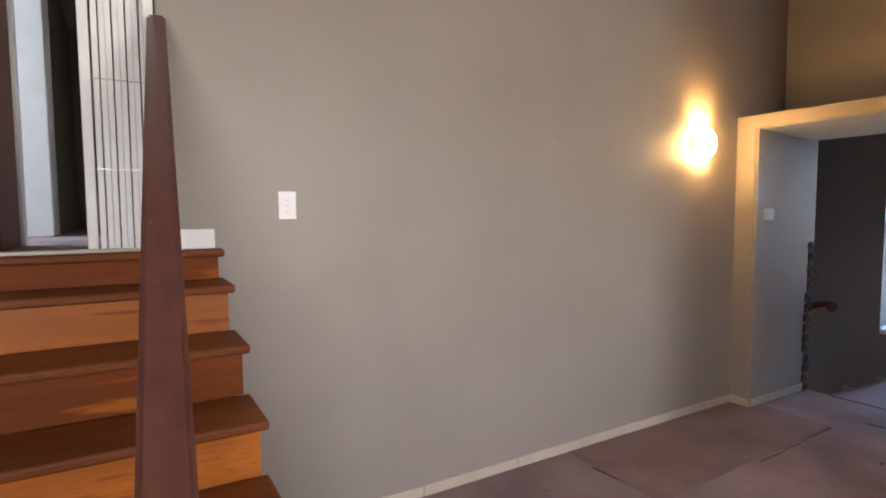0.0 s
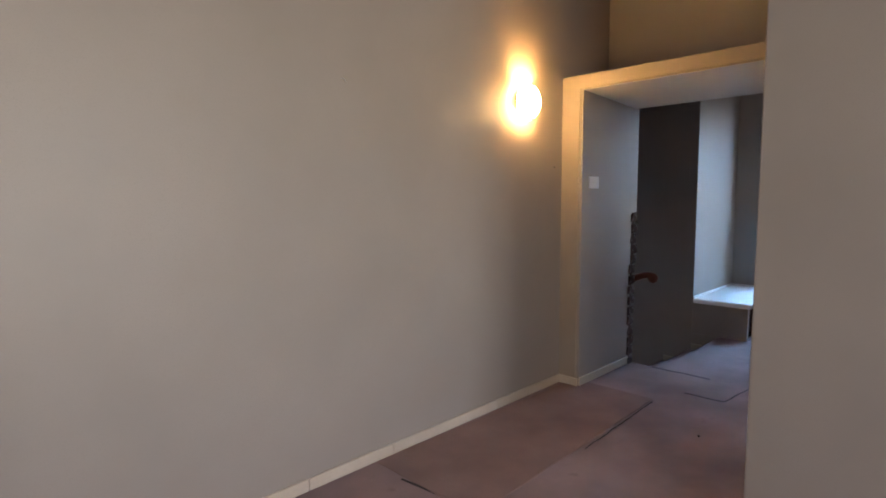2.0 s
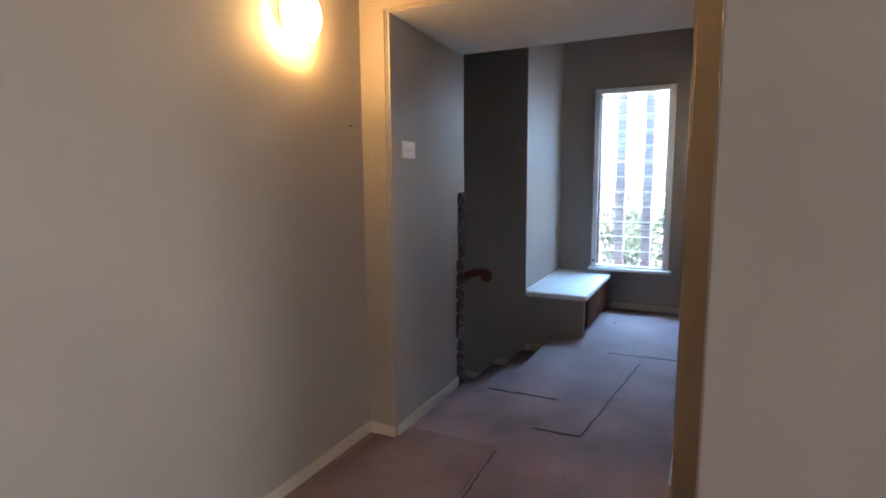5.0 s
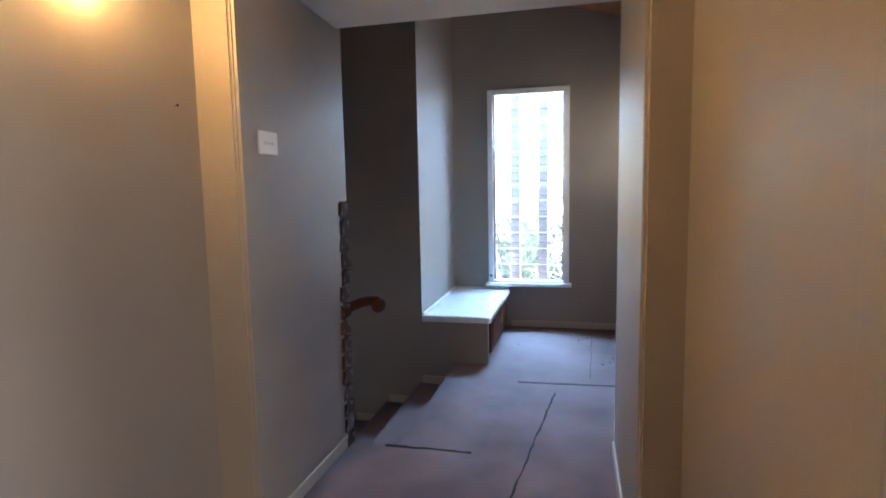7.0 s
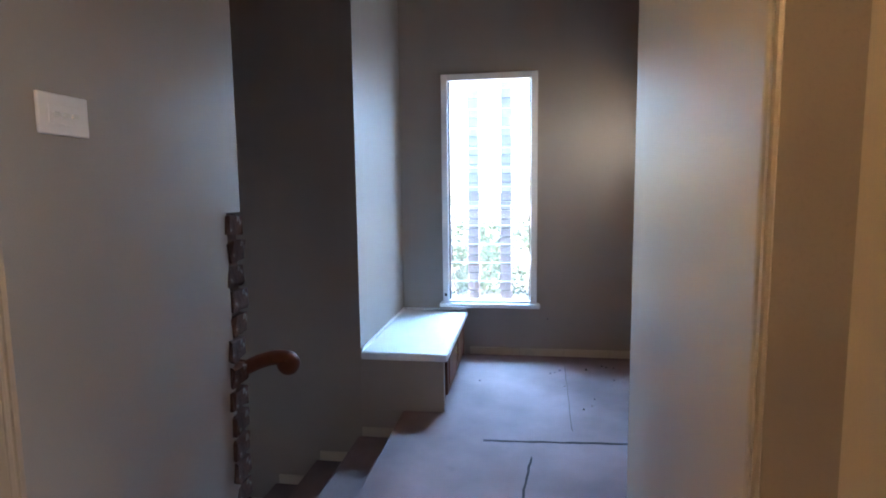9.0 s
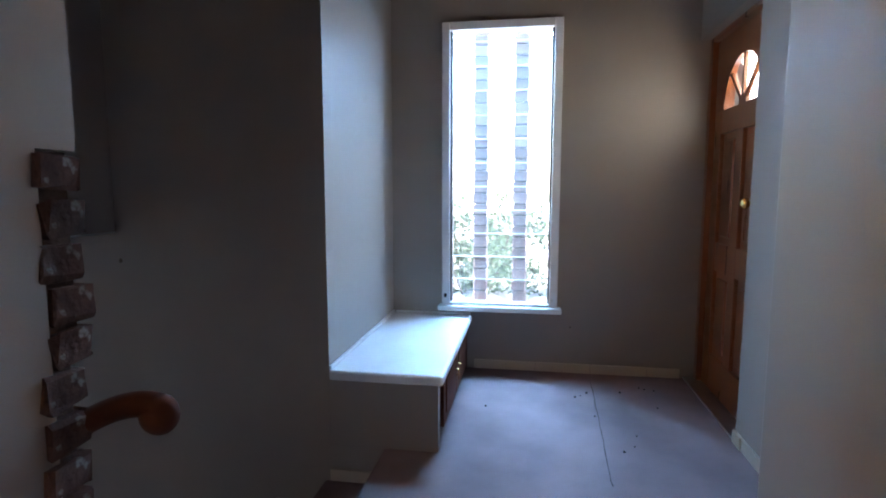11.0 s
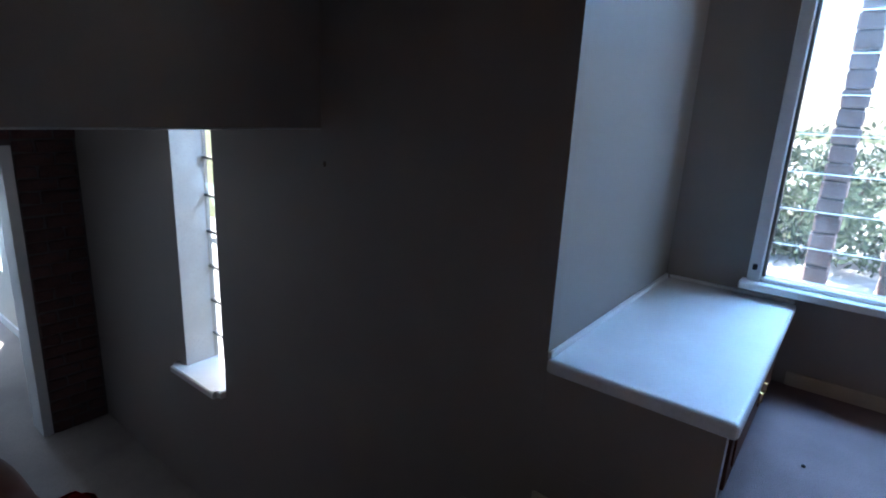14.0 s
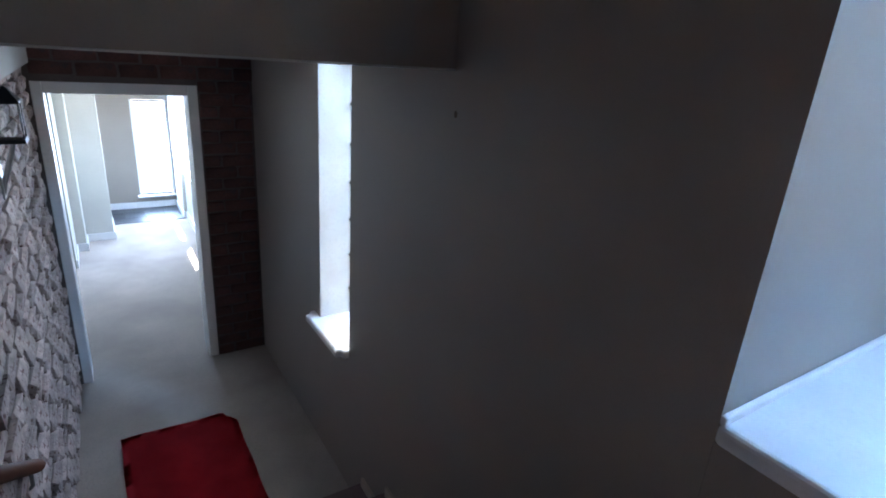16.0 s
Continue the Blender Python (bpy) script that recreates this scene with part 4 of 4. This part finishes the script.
def tree(at, h, seed):
    """An unseen sun-dappling tree: tapered trunk, limbs and a loose crown of leaves."""
    rnd = random.Random(seed)
    r = root("tree", at, "leafy tree added out of view to dapple the sun", "tree")
    me_parts = []
    for k in range(7):
        ang = k * 0.9
        top = Vector((1.1 * math.cos(ang), 1.1 * math.sin(ang), h * rnd.uniform(0.75, 1.0))) if k else Vector((0.1, 0, h))
        base = Vector((0, 0, h * 0.45)) if k else Vector((0, 0, 0))
        part("limb" if k else "trunk", tube([base, base.lerp(top, 0.5) + Vector((0.06, 0.05, 0.1)), top], 0.03 if k else 0.10, 8), BARK, r)
        me_parts.append(top)
    verts, faces = [], []
    for k in range(1900):
        c = me_parts[k % 7] + Vector((rnd.gauss(0, 0.5), rnd.gauss(0, 0.5), rnd.gauss(0, 0.38)))
        a = Vector((rnd.gauss(0, 1), rnd.gauss(0, 1), rnd.gauss(0, 1))).normalized()
        b = a.cross(Vector((rnd.gauss(0, 1), rnd.gauss(0, 1), rnd.gauss(0, 1)))).normalized()
        i = len(verts)
        verts += [c - a * 0.07, c + b * 0.03, c + a * 0.07, c - b * 0.03]
        faces.append((i, i + 1, i + 2, i + 3))
    me = bpy.data.meshes.new("crown")
    me.from_pydata([tuple(v) for v in verts], [], faces)
    me.materials.append(LEAF)
    o = new("crown", me)
    o.parent = r


# added out of view, on the sun's path to the lower room windows
tree((9.05, 11.9, -1.62), 4.2, 4)

# ---- bricks and tiles ----
random.seed(21)


def brick_meshes(name, lx, ly, lz, mat, count=6, rough=0.006, bevel=0.007):
    """A few worn bricks of one size, centred, with knocked edges."""
    out = []
    for _ in range(count):
        bm = boxes((-lx / 2, lx / 2, -ly / 2, ly / 2, -lz / 2, lz / 2), bevel=bevel, seg=1)
        for v in bm.verts:
            v.co += Vector([random.uniform(-rough, rough) for _ in range(3)])
        bmesh.ops.triangulate(bm, faces=list(bm.faces))
        out.append(mesh_of(bm, name, mat))
    return out


def lay(meshes, parent, at, turn=0.0):
    o = new("brick", random.choice(meshes))
    o.parent = parent
    o.matrix_basis = Matrix.Translation(at) @ Matrix.Rotation(turn + random.uniform(-0.012, 0.012), 4, "Z")
    return o


COURSE, BL = 0.0857, 0.232


def brick_face(y):
    """The brick wall leans out of square towards the lower doorway."""
    return 6.066 + 0.030 * (y - 3.3)


core = boxes((P1 - 0.3, P1 - 0.012, W1 + 0.1, DY + 0.02, LOW - 0.1, 0.988), (P1 - 0.3, P1 - 0.012, W1 + 0.1, BY, 0.988, 1.26))
for v in core.verts:
    if v.co.x > P1 - 0.1:
        v.co.x = brick_face(v.co.y) - 0.016
brick_wall = structure("wall_brick", core, LIMEJOINT, "rough limewashed brick wall beside the stair", "brick wall")
full = brick_meshes("brick", 0.09, BL - 0.019, COURSE - 0.018, BRICKWHITE, rough=0.008, bevel=0.010)
rest = bmesh.new()
rows_n = int((1.262 - LOW) / COURSE)
near_count = 0
for r in range(rows_n):
    z = LOW + COURSE * (r + 0.5)
    off = (r % 2) * BL / 2
    y = 3.30 + off
    while y < DY + 0.02:
        if not (y > BY and z > 0.95):
            x = brick_face(y) - 0.044 + random.uniform(-0.007, 0.009)
            if y > 4.75 and near_count < 290:
                lay(full, brick_wall, (x, min(y, DY - 0.06), z))
                near_count += 1
            else:
                v, _ = box(rest, x - 0.045, x + 0.045, y - BL / 2 + 0.006, y + BL / 2 - 0.006, z - COURSE / 2 + 0.007, z + COURSE / 2 - 0.007)
                for p in v:
                    p.co += Vector([random.uniform(-0.005, 0.005) for _ in range(3)])
        y += BL
o = part("brick_courses", rest, BRICKWHITE_FAR, brick_wall)
o["kind"] = "stuff"
part("mortar_bed", boxes((P1 - 0.25, P1 + 0.034, JL + 0.010, JL + 0.14, 1.262 - 5 * COURSE, 1.258), (P1 - 0.25, P1 + 0.010, JL + 0.010, JL + 0.14, 0.001, 1.262 - 5 * COURSE)), MORTARBROWN, brick_wall, "brown mortar between the end bricks")
ends = brick_meshes("brick", 0.10, 0.17, COURSE - 0.012, BRICKGREY, rough=0.007, bevel=0.007)
for r in range(15):
    z = 1.262 - COURSE * (r + 0.5)
    lay(ends, brick_wall, (P1 + 0.002 + 0.012 * (r in (3, 4)) - (0.024 if r > 4 else 0.0) + random.uniform(-0.008, 0.008), JL + 0.077 + random.uniform(-0.008, 0.002), z))

door_wall = structure("wall_doorway", boxes((P1 - 0.2, P1 - 0.02, DY + 0.02, DY + 0.05, LOW, 0.98)), MORTAR, "dark red brick wall round the lower doorway", "brick wall")
reds = brick_meshes("brick", BL - 0.012, 0.09, COURSE - 0.012, BRICKRED)
halves = brick_meshes("brick", 0.112, 0.09, COURSE - 0.012, BRICKRED)
for r in range(28):
    z = LOW + COURSE * (r + 0.5)
    if z > 0.97:
        continue
    jig = random.uniform(-0.004, 0.004)
    if z < 0.72:
        if r % 2:
            lay(reds, door_wall, (7.222, DY + 0.02 + jig, z))
            lay(halves, door_wall, (7.40, DY + 0.02 + jig, z))
        else:
            lay(halves, door_wall, (7.166, DY + 0.02 + jig, z))
            lay(reds, door_wall, (7.345, DY + 0.02 + jig, z))
    else:
        for k in range(6):
            lay(reds, door_wall, (6.20 + BL * k + (r % 2) * 0.1, DY + 0.02 + jig, z))

screen = root("brick_screen", (9.0, 0, -0.06), "slender pale brick piers standing outside the tall window", "brick piers")
for yc in (2.316, 2.592):
    part("mortar_core", boxes((-0.045, 0.045, yc - 0.040, yc + 0.040, 0.0, 3.2)), MORTAR, screen)
piers = brick_meshes("brick", 0.11, 0.096, 0.070, BRICKPALE, rough=0.004)
for yc in (2.316, 2.592):
    for r in range(42):
        lay(piers, screen, (0, yc + random.uniform(-0.003, 0.003), 0.0375 + 0.0765 * r))

tile_bed = bpy.data.objects["floor_tiles"]
tiles = brick_meshes("tile", 0.235, 0.235, 0.012, TILE, count=3, rough=0.0006, bevel=0.003)
for i in range(5):
    for j in range(3):
        o = new("tile", tiles[(i + j) % 3])
        o.parent = tile_bed
        o.matrix_basis = Matrix.Translation((6.34 + 0.24 * i, 10.88 + 0.24 * j, LOW - 0.002))
